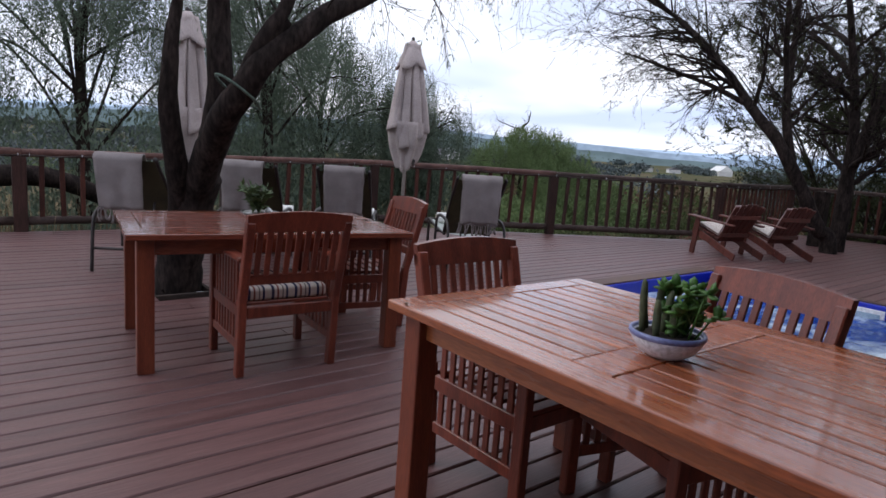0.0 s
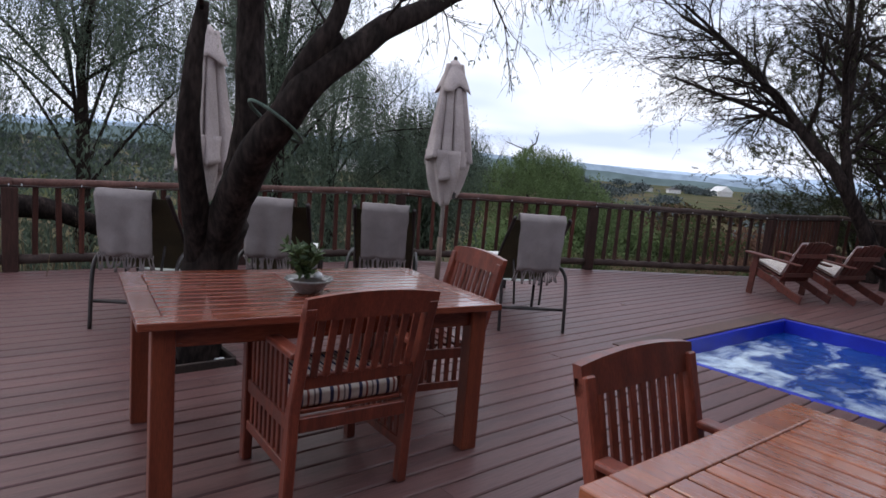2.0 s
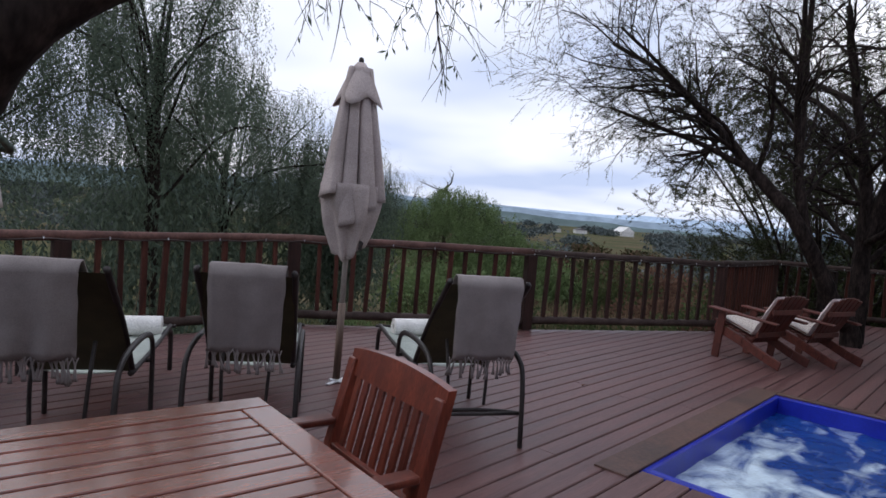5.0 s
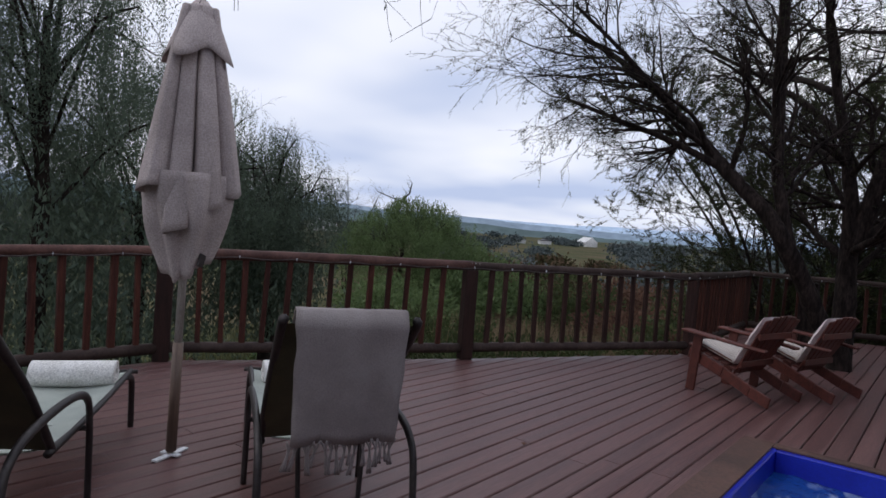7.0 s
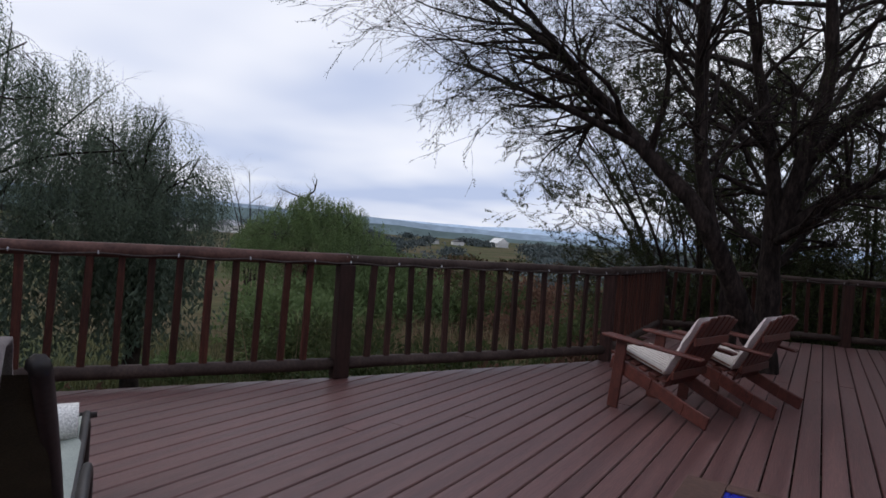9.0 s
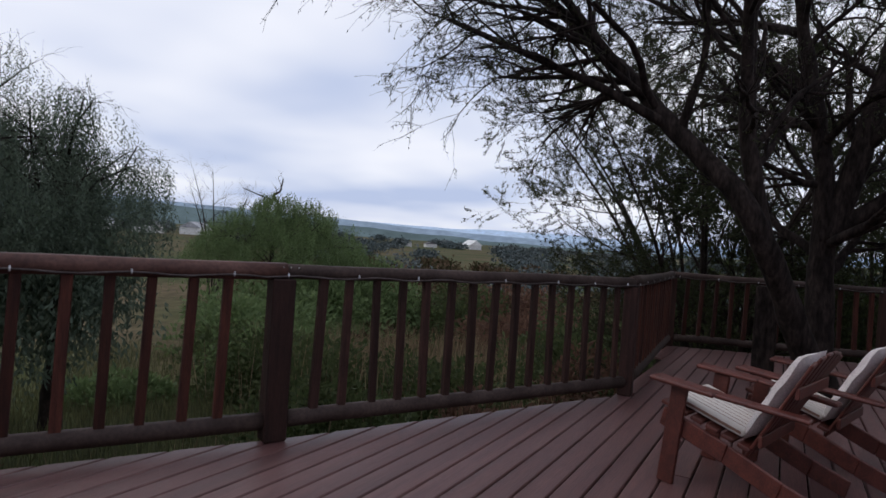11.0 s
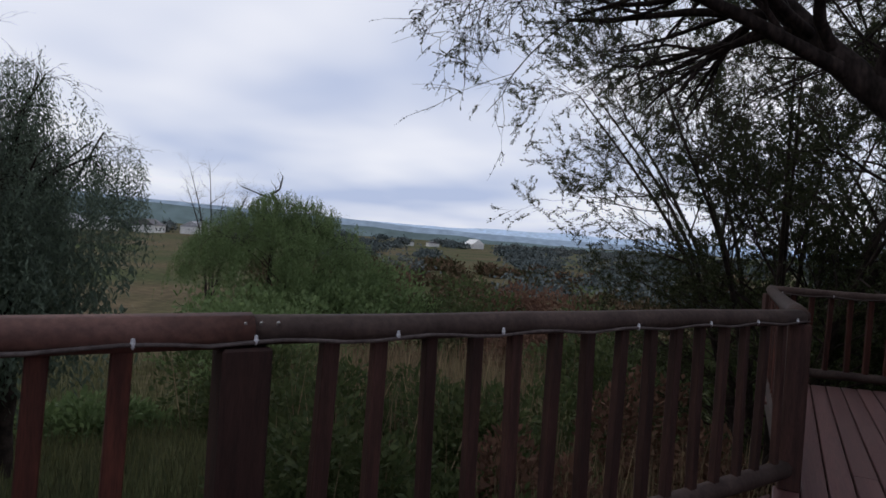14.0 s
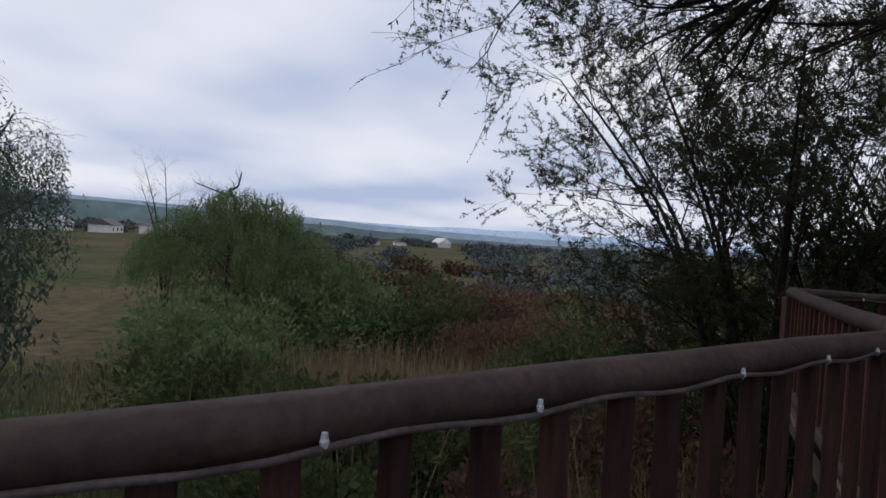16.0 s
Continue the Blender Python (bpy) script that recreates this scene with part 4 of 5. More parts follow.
# ---- umbrellas ----
def build_umbrella(m, seed, label):
    """A closed canvas garden umbrella: pole, foot plate, furled canopy in folds, cap."""
    um = thing("garden_umbrella", label, "umbrella", m, group="closed umbrellas")
    part("pole", tube(bm_new(), [(0, 0, 0.62), (0, 0, 2.47)], 0.022, 12), M_POLE, um, smooth=True)
    part("pole_sleeve", tube(bm_new(), [(0, 0, 0.03), (0, 0, 0.63)], 0.029, 12), M_POLE_WOOD, um, "brown wooden lower pole", smooth=True)
    base = part("foot_plate", add_box(add_box(bm_new(), (0.24, 0.035, 0.012), Matrix.Translation((0, 0, 0.007)), 0.002), (0.035, 0.12, 0.012), Matrix.Translation((0, 0, 0.012)), 0.002), M_WHITE, um, "pale cross-shaped foot plate")
    part("finial", lathe(bm_new(), [(0.001, 2.53), (0.016, 2.52), (0.022, 2.50), (0.016, 2.475), (0.001, 2.47)], 12), M_METAL, um, smooth=True)
    # furled canopy: straight-edged panels that widen downwards, their hems at different heights
    seg, rows = 160, 26
    rng = random.Random(int(seed * 10))
    panels = 8
    hems = [1.36 + rng.uniform(-0.20, 0.12) for k in range(panels)]
    outs = [rng.uniform(0.86, 1.12) for k in range(panels)]
    verts, faces = [], []
    for j in range(rows + 1):
        s = j / rows
        for i in range(seg):
            a = 2 * math.pi * i / seg
            q = a / (2 * math.pi) * panels + 0.10 * math.sin(3 * s + seed)
            k, u = int(q) % panels, q - math.floor(q)
            crease = 1 - min(1.0, min(u, 1 - u) / 0.16)
            R = (0.085 + 0.160 * s ** 0.95) * outs[k]
            r = R * (1 - (0.16 + 0.42 * s) * crease ** 1.3 + 0.10 * (u - 0.5) * (1 if k % 2 else -1) + 0.05 * noise.noise((math.cos(a) * 3, math.sin(a) * 3, s * 2 + seed)))
            hem = hems[k] + 0.05 * (u - 0.5)
            verts.append((r * math.cos(a), r * math.sin(a), 2.44 - (2.44 - hem) * s))
    for j in range(rows):
        for i in range(seg):
            faces.append((j * seg + i, j * seg + (i + 1) % seg, (j + 1) * seg + (i + 1) % seg, (j + 1) * seg + i))
    inner = []
    for j in range(13):
        s = j / 12
        for i in range(56):
            a = 2 * math.pi * i / 56
            hem = 1.07 + 0.10 * math.cos(a + seed * 3) + 0.05 * noise.noise((math.cos(a) * 3, math.sin(a) * 3, seed))
            r = (0.205 - 0.11 * s ** 1.6) * (1 + 0.13 * math.cos(7 * a + seed) + 0.25 * s * math.cos(2 * a + 1.2 * seed) + 0.22 * noise.noise((math.cos(a) * 2, math.sin(a) * 2, s * 1.5 + seed)))
            inner.append((r * math.cos(a), r * math.sin(a), 1.55 - (1.55 - hem) * s))
    fi = [(j * 56 + i, j * 56 + (i + 1) % 56, (j + 1) * 56 + (i + 1) % 56, (j + 1) * 56 + i) for j in range(12) for i in range(56)]
    raw_mesh("inner_folds", inner, fi, M_CANVAS, um, "gathered canvas under the hem", smooth=True).modifiers.new("thick", "SOLIDIFY").thickness = 0.004
    part("tie_strap", add_box(bm_new(), (0.05, 0.012, 0.07), Matrix.Translation((-0.02, -0.135, 1.09)) @ Matrix.Rotation(radians(20), 4, "Y"), 0.004), M_METAL, um, "short black strap end")
    c = raw_mesh("canopy", verts, faces, M_CANVAS, um, "furled beige canvas", smooth=True)
    c.modifiers.new("thick", "SOLIDIFY").thickness = 0.004
    verts, faces = [], []
    for j in range(8):
        s = j / 7
        for i in range(seg):
            a = 2 * math.pi * i / seg
            fold = 0.5 + 0.5 * math.cos(4 * a + seed)
            r = (0.03 + 0.165 * s ** 0.8) * (1 - 0.32 * s * fold)
            verts.append((r * math.cos(a), r * math.sin(a), 2.48 - 0.27 * s - 0.07 * s * (1 - fold)))
    for j in range(7):
        for i in range(seg):
            faces.append((j * seg + i, j * seg + (i + 1) % seg, (j + 1) * seg + (i + 1) % seg, (j + 1) * seg + i))
    c = raw_mesh("vent_cap", verts, faces, M_CANVAS, um, "small canvas vent flap", smooth=True)
    c.modifiers.new("thick", "SOLIDIFY").thickness = 0.004


build_umbrella(pose(4.82, 7.39, 0, 0.3, 0.2, 20) @ Matrix.Diagonal((1, 1, 1.01, 1)), 2.0, "closed beige canvas umbrella standing between the loungers")
build_umbrella(pose(2.34, 7.60, 0, 0, 0.5, 75) @ Matrix.Diagonal((1, 1, 0.965, 1)), 6.0, "closed beige canvas umbrella behind the deck tree")


# ---- bowl plants ----
def build_succulents(m):
    pl = thing("bowl_plant", "succulents in a pale blue-rimmed glazed bowl on the table", "plant", m)
    part("bowl", lathe(bm_new(), [(0.001, 0), (0.06, 0.0), (0.10, 0.025), (0.125, 0.065), (0.128, 0.082), (0.118, 0.082), (0.112, 0.065), (0.001, 0.055)], 32), M_CERAMIC, pl, smooth=True)
    part("rim", lathe(bm_new(), [(0.129, 0.074), (0.134, 0.082), (0.132, 0.094), (0.122, 0.094), (0.119, 0.080)], 32), M_CERAMIC_BLUE, pl, "blue glazed rim", smooth=True)
    part("soil", lathe(bm_new(), [(0.118, 0.076), (0.06, 0.085), (0.001, 0.09)], 20), M_SOIL, pl)
    rng = random.Random(3)
    for x, y, h in ((-0.085, 0.02, 0.19), (-0.055, -0.04, 0.13), (-0.03, 0.05, 0.20), (-0.06, 0.06, 0.11), (0.0, -0.05, 0.12), (-0.02, 0.0, 0.16)):
        lean = Vector((rng.uniform(-0.02, 0.02), rng.uniform(-0.02, 0.02), 0))
        pts = [Vector((x, y, 0.08)) + lean * s + Vector((0, 0, h * s)) for s in (0, 0.25, 0.5, 0.75, 0.92, 1)]
        part("stem", tube(bm_new(), pts, [0.012, 0.014, 0.015, 0.014, 0.011, 0.004], 8), M_CACT, pl, smooth=True)
    # fleshy rounded leaves on short stems
    bm = bm_new()
    for c in range(26):
        cx, cy = rng.gauss(0.055, 0.045), rng.gauss(0.0, 0.05)
        cz = 0.11 + rng.random() * 0.15
        tube(bm, [(cx * 0.6, cy * 0.6, 0.08), (cx * 0.9, cy * 0.9, cz)], 0.004, 5)
        for k in range(6):
            d = Vector((rng.gauss(0, 1), rng.gauss(0, 1), rng.gauss(0.5, 0.6))).normalized()
            mm = Matrix.Translation(Vector((cx, cy, cz)) + d * 0.024) @ d.to_track_quat("Z", "Y").to_matrix().to_4x4() @ Matrix.Diagonal((0.019, 0.007, 0.028, 1))
            bmesh.ops.create_icosphere(bm, subdivisions=1, radius=1, matrix=mm)
    part("leaves", bm, M_SUCC, pl, "fleshy bright green leaves", smooth=True)


def build_leafy_bowl(m):
    pl = thing("bowl_plant", "leafy green plant in a wide grey bowl on the table", "plant", m)
    part("bowl", lathe(bm_new(), [(0.001, 0), (0.055, 0.0), (0.075, 0.02), (0.11, 0.06), (0.135, 0.078), (0.133, 0.084), (0.105, 0.068), (0.001, 0.045)], 32), M_BOWL, pl, smooth=True)
    part("soil", lathe(bm_new(), [(0.10, 0.062), (0.05, 0.078), (0.001, 0.08)], 20), M_SOIL, pl)
    part("pebble", lathe(bm_new(), [(0.001, 0.115), (0.02, 0.105), (0.028, 0.09), (0.02, 0.07), (0.001, 0.066)], 10, Matrix.Translation((0.06, 0.01, 0))), M_WHITE, pl, "white stone", smooth=True)
    rng = np.random.default_rng(8)
    rn = random.Random(8)
    bm = bm_new()
    leaves = []
    for k in range(17):
        a, tilt, h = rn.uniform(0, 6.28), rn.uniform(0.2, 0.75), rn.uniform(0.09, 0.20)
        tip = Vector((math.cos(a) * tilt * h - 0.02, math.sin(a) * tilt * h, 0.07 + h))
        pts = smooth_path([(-0.015, 0, 0.07), Vector((-0.015, 0, 0.07)).lerp(tip, 0.5) + Vector((0, 0, 0.02)), tip], 4)
        tube(bm, pts, 0.0028, 5)
        for p in pts[2:]:
            for j in range(3):
                leaves.append((p, Vector((rn.gauss(0, 1), rn.gauss(0, 1), rn.gauss(0.5, 0.5)))))
    part("stems", bm, M_CACT, pl)
    co = leaf_quads(rng, np.array([p for p, _ in leaves]), np.array([d for _, d in leaves]), rng.uniform(0.045, 0.08, len(leaves)), rng.uniform(0.016, 0.03, len(leaves)))
    quads_object("foliage", co, mat("dull_green_leaf", (0.03, 0.055, 0.018), (0.075, 0.11, 0.035), 9, 0.5, 0.1, vary=0.25, island=True, trans=0.15), pl)


build_succulents(pose(1.97, 2.11, 0.75, 0, 0, -40) @ Matrix.Scale(0.78, 4))
build_leafy_bowl(pose(1.93, 4.81, 0.75) @ Matrix.Scale(0.86, 4))


# ---- trees ----
def grow(rng, V, F, tips, p, d, L, r, depth, bend=0.25, droop=0.0, kids=(3, 5), spread=0.9):
    """A branch with side branches, each thinner than its parent; tips collects the outermost twigs."""
    n = 5 if depth > 1 else 3
    pts, rad, dirs = [p], [r], [d]
    for i in range(n):
        d = (d + Vector((rng.gauss(0, bend), rng.gauss(0, bend), rng.gauss(0, bend) - droop)) * 0.55).normalized()
        p = p + d * (L / n)
        pts.append(p)
        rad.append(r * (1 - 0.62 * (i + 1) / n))
        dirs.append(d)
    v, f = tube_data(pts, rad, 7 if r > 0.03 else (5 if r > 0.012 else 3), False)
    o = len(V)
    V += v
    F += [tuple(q + o for q in g) for g in f]
    if depth == 0:
        tips.append((pts, dirs[-1]))
        return
    for k in range(rng.randint(*kids)):
        i = rng.randint(1, n)
        side = Vector((rng.gauss(0, 1), rng.gauss(0, 1), rng.gauss(0, 0.8)))
        side = (side - dirs[i] * side.dot(dirs[i])).normalized()
        nd = (dirs[i] + side * rng.uniform(0.4, spread)).normalized()
        grow(rng, V, F, tips, pts[i], nd, L * rng.uniform(0.45, 0.72), max(0.0026, rad[i] * 0.62), depth - 1, bend, droop, kids, spread)


def limb(rng, V, F, tips, pts, r0, r1, count, L, depth, steps=6, start=0.35, thin=1.0, **kw):
    """A main limb through given places, with branches along its outer part."""
    path = smooth_path(pts, steps)
    n = len(path)
    path = [q + Vector((noise.noise((q.x * 3, q.y * 3, q.z * 3)), noise.noise((q.y * 3, q.z * 3, q.x * 3)), 0)) * r0 * 0.22 for q in path]
    rad = [r0 + (r1 - r0) * i / (n - 1) for i in range(n)]
    rad = [q * (1 + 0.10 * noise.noise((i * 0.7, r0 * 50, 0))) for i, q in enumerate(rad)]
    v, f = tube_data(path, rad, 12 if r0 > 0.05 else 8, True)
    o = len(V)
    V += v
    F += [tuple(q + o for q in g) for g in f]
    for k in range(count):
        i = min(n - 1, int(n * (start + (1 - start) * (k + rng.random()) / max(1, count))))
        d = (path[i] - path[i - 1]).normalized()
        side = Vector((rng.gauss(0, 1), rng.gauss(0, 1), rng.gauss(0.1, 0.8)))
        side = (side - d * side.dot(d)).normalized()
        grow(rng, V, F, tips, path[i], (d * 0.6 + side * rng.uniform(0.5, 1.0)).normalized(), L * rng.uniform(0.6, 1.1), max(0.006, min(thin, rad[i] * 0.5)), depth, **kw)
    return path


def leaves_on(rng, tips, per, length, width, hang=0.3, keep=1.0):
    P, D = [], []
    for pts, d in tips:
        if rng.random() > keep:
            continue
        for k in range(per):
            s = rng.random() * (len(pts) - 1)
            i = int(s)
            P.append(pts[i].lerp(pts[min(i + 1, len(pts) - 1)], s - i))
            D.append(d + Vector((rng.normal(), rng.normal(), rng.normal() - hang)) * 0.9)
    P, D = np.array([tuple(p) for p in P]), np.array([tuple(q) for q in D])
    n = len(P)
    return leaf_quads(rng, P, D, rng.uniform(0.6, 1.3, n) * length, rng.uniform(0.7, 1.2, n) * width)


def strands(rng, starts, length, step, leaf, wid, sway=0.12):
    """Weeping strands that hang from places, with narrow leaves all along."""
    P, D = [], []
    for s in starts:
        L = length * rng.uniform(0.5, 1.2)
        n = int(L / step)
        out = rng.normal(size=2) * sway
        z = np.arange(n) * step
        x = s[0] + out[0] * np.sqrt(z + 0.01) + 0.02 * rng.normal(size=n)
        y = s[1] + out[1] * np.sqrt(z + 0.01) + 0.02 * rng.normal(size=n)
        P.append(np.stack([x, y, s[2] - z], 1))
        d = np.stack([rng.normal(size=n) * 0.8, rng.normal(size=n) * 0.8, -0.9 + 0.3 * rng.normal(size=n)], 1)
        D.append(d)
    P, D = np.concatenate(P), np.concatenate(D)
    n = len(P)
    return leaf_quads(rng, P, D, rng.uniform(0.6, 1.3, n) * leaf, rng.uniform(0.7, 1.3, n) * wid)


def build_deck_tree():
    """The dark tree that grows through the deck between the tables and the loungers."""
    rng = random.Random(11)
    tree = thing("deck_tree", "dark rough-barked leaning tree growing through the deck", "tree", pose(0, 0, 0))
    V, F, tips = [], [], []
    base = [(1.88, 6.46, -2.6), (1.89, 6.45, -0.3), (1.91, 6.43, 0.0), (1.95, 6.34, 0.45), (2.0, 6.2, 0.95)]
    limb(rng, V, F, tips, base, 0.20, 0.165, 0, 0, 0)
    # right limb arches over the table, middle limb rises, left limb stands behind
    limb(rng, V, F, tips, [(1.97, 6.28, 0.70), (1.99, 6.0, 1.05), (2.0, 5.68, 1.36), (2.07, 5.45, 1.60), (2.24, 5.36, 1.84), (2.54, 5.35, 2.10), (2.87, 5.4, 2.31), (3.5, 5.45, 2.68), (4.3, 5.6, 3.1)], 0.125, 0.045, 12, 0.75, 2, start=0.62, droop=0.16, thin=0.012)
    limb(rng, V, F, tips, [(1.98, 6.24, 0.80), (2.05, 6.08, 1.15), (2.09, 6.0, 1.5), (2.09, 6.0, 1.9), (2.06, 6.0, 2.3), (2.05, 5.9, 3.2), (2.1, 5.8, 4.2)], 0.12, 0.06, 6, 0.9, 2, start=0.6, droop=0.12, thin=0.014)
    limb(rng, V, F, tips, [(1.93, 6.34, 0.55), (1.83, 6.15, 0.95), (1.75, 6.05, 1.35), (1.73, 6.0, 1.7), (1.76, 6.0, 2.0), (1.79, 6.0, 2.22)], 0.10, 0.034, 2, 0.35, 1, start=0.85)
    limb(rng, V, F, tips, [(2.03, 5.56, 1.48), (2.10, 5.45, 1.72), (2.20, 5.36, 1.98), (2.32, 5.36, 2.2), (2.5, 5.4, 2.9)], 0.07, 0.035, 5, 0.6, 2, start=0.6, droop=0.15, thin=0.01)
    limb(rng, V, F, tips, [(2.16, 5.39, 1.90), (2.24, 5.37, 1.97), (2.32, 5.36, 2.06)], 0.05, 0.042, 0, 0, 0)
    raw_mesh("trunk", V, F, M_BARK, tree, smooth=True)
    # thin drooping twigs against the sky
    V, F, tips2 = [], [], []
    for k in range(46):
        s = rng.random()
        p = Vector((2.8 + 3.2 * s, 5.3 + rng.uniform(-0.4, 1.4), 2.98 + 0.7 * s + rng.uniform(-0.1, 0.5)))
        grow(rng, V, F, tips2, p, Vector((rng.uniform(-0.3, 0.8), rng.uniform(-0.4, 0.4), -0.25)).normalized(), rng.uniform(0.4, 0.85), 0.0045, 2, 0.4, 0.25, (2, 3))
    for k in range(60):
        p = Vector((rng.uniform(-1.5, 2.2), rng.uniform(5.2, 8.0), rng.uniform(2.9, 3.7)))
        grow(rng, V, F, tips2, p, Vector((rng.uniform(-0.6, 0.3), rng.uniform(-0.4, 0.4), -0.3)).normalized(), rng.uniform(0.4, 0.85), 0.0045, 2, 0.4, 0.25, (2, 3))
    raw_mesh("fine_branchwork", V, F, M_BARK2, tree)["kind"] = "stuff"
    nr = np.random.default_rng(5)
    co = leaves_on(nr, tips + tips2, 3, 0.05, 0.014, 0.6, 0.55)
    quads_object("leaves", co, M_PEPPER, tree)["kind"] = "stuff"
    hang = []
    for k in range(150):
        hang.append((rng.uniform(-1.2, 3.2), rng.uniform(6.2, 9.2), rng.uniform(3.1, 4.4)))
    quads_object("hanging_leaves", strands(nr, np.array(hang), 1.1, 0.045, 0.055, 0.011, 0.2), M_PEPPER, tree)["kind"] = "stuff"
    rope = thing("cord", "green cord looped round the leaning tree limb", "cord")
    ring = []
    for k in range(22):
        a = 2 * math.pi * k / 21
        ring.append(Vector((2.04, 5.50, 1.56)) + Vector((math.cos(a) * 0.15, math.sin(a) * 0.12, -math.cos(a) * 0.10)))
    part("loop", tube(bm_new(), ring, 0.010, 6), M_ROPE, rope, smooth=True)
    x0, x1, y0, y1 = TREE_BOX
    fr = thing("tree_box_frame", "dark timber frame round the opening where the tree passes the deck", "frame")
    for a, b in (((x0, y0), (x1, y0)), ((x0, y1), (x1, y1)), ((x0, y0 + 0.03), (x0, y1 - 0.03)), ((x1, y0 + 0.03), (x1, y1 - 0.03))):
        part("frame_board", beam(bm_new(), (*a, -0.02), (*b, -0.02), 0.03, 0.06, 0.004), M_JOIST, fr)
    part("infill", add_box(bm_new(), (x1 - x0 - 0.04, y1 - y0 - 0.04, 0.04), Matrix.Translation(((x0 + x1) / 2, (y0 + y1) / 2, -0.09)), 0), M_SOIL, fr, "dark earth")
    part("light_box", add_box(bm_new(), (0.07, 0.05, 0.05), Matrix.Translation((x1 - 0.07, y0 + 0.10, -0.04)), 0.006), M_WHITE, fr, "small white box lamp")


def build_acacia():
    """The two-stemmed dark thorn tree beside the garden chairs."""
    rng = random.Random(21)
    tree = thing("thorn_tree", "dark two-stemmed thorn tree with fine bare twigs growing through the deck", "tree")
    V, F, tips = [], [], []
    kw = dict(bend=0.28, droop=0.03, kids=(3, 5), spread=0.95)
    LEFT = [(12.4, 5.0, -2.6), (12.25, 5.13, 0.0), (12.05, 5.3, 0.4), (11.8, 5.5, 0.95), (11.46, 5.82, 1.7), (11.48, 6.4, 2.35), (11.55, 6.95, 2.95), (11.65, 7.5, 3.5), (11.7, 8.2, 4.1), (11.6, 9.0, 4.6)]
    limb(rng, V, F, tips, LEFT, 0.15, 0.03, 22, 1.5, 3, start=0.55, **kw)
    limb(rng, V, F, tips, [(11.62, 5.66, 1.35), (11.5, 5.85, 2.2), (11.5, 5.9, 3.1), (11.5, 5.93, 4.1), (11.4, 5.9, 5.4)], 0.085, 0.03, 16, 1.4, 3, start=0.2, **kw)
    limb(rng, V, F, tips, [(12.8, 5.15, -2.6), (12.76, 5.2, 0.0), (12.78, 5.22, 0.8), (12.8, 5.2, 1.45), (12.8, 5.22, 1.95), (12.8, 5.33, 2.75), (12.8, 5.55, 3.8), (12.6, 5.7, 5.0)], 0.165, 0.04, 17, 1.5, 3, start=0.35, **kw)
    limb(rng, V, F, tips, [(12.8, 5.18, 1.5), (12.8, 4.9, 2.6), (12.8, 4.74, 3.5), (12.7, 4.8, 4.4), (12.5, 4.8, 5.4)], 0.12, 0.04, 16, 1.5, 3, start=0.15, **kw)
    limb(rng, V, F, tips, [(12.8, 5.12, 1.6), (12.8, 4.68, 1.98), (12.8, 4.33, 2.2), (12.9, 3.7, 2.6), (12.9, 2.7, 3.2)], 0.085, 0.03, 12, 1.3, 3, start=0.25, **kw)
    limb(rng, V, F, tips, [(12.8, 4.95, 2.4), (12.5, 4.2, 3.2), (12.2, 3.5, 3.9), (11.8, 2.7, 4.6)], 0.07, 0.03, 12, 1.5, 3, start=0.2, **kw)
    limb(rng, V, F, tips, [(11.5, 5.9, 2.6), (11.2, 5.9, 3.4), (10.9, 5.85, 4.2), (10.5, 5.8, 5.0)], 0.055, 0.025, 11, 1.3, 3, start=0.2, **kw)
    limb(rng, V, F, tips, [(11.5, 6.45, 2.4), (11.2, 7.1, 2.75), (10.85, 7.7, 3.0), (10.5, 8.3, 3.25)], 0.05, 0.02, 10, 1.1, 3, start=0.2, **kw)
    limb(rng, V, F, tips, [(11.56, 7.0, 3.0), (11.2, 7.4, 3.5), (10.75, 7.8, 4.0), (10.3, 8.15, 4.4)], 0.05, 0.02, 10, 1.2, 3, start=0.2, **kw)
    limb(rng, V, F, tips, [(12.8, 5.55, 3.6), (13.5, 6.1, 4.0), (14.2, 6.7, 4.3), (14.8, 7.4, 4.6)], 0.05, 0.02, 11, 1.4, 3, start=0.15, **kw)
    limb(rng, V, F, tips, [(12.8, 5.3, 2.6), (13.5, 5.8, 2.95), (14.2, 6.3, 3.3), (15.0, 6.9, 3.6)], 0.05, 0.02, 11, 1.3, 3, start=0.15, **kw)
    limb(rng, V, F, tips, [(12.8, 5.4, 3.0), (13.3, 6.0, 3.6), (13.6, 6.8, 4.2), (13.7, 7.6, 4.7)], 0.06, 0.02, 10, 1.4, 3, start=0.2, **kw)
    raw_mesh("trunk", V, F, M_BARK, tree, smooth=True)
    nr = np.random.default_rng(15)
    co = leaves_on(nr, tips, 7, 0.036, 0.010, 0.4, 0.7)
    quads_object("leaves", co, M_ACACIA, tree)["kind"] = "stuff"
    st = thing("stump_post", "short dark upright timber post beside the thorn tree", "post")
    part("shaft", add_box(bm_new(), (0.24, 0.22, 1.02), Matrix.Translation((13.1, 5.66, 0.51)), 0.02, 2), M_BARK, st)


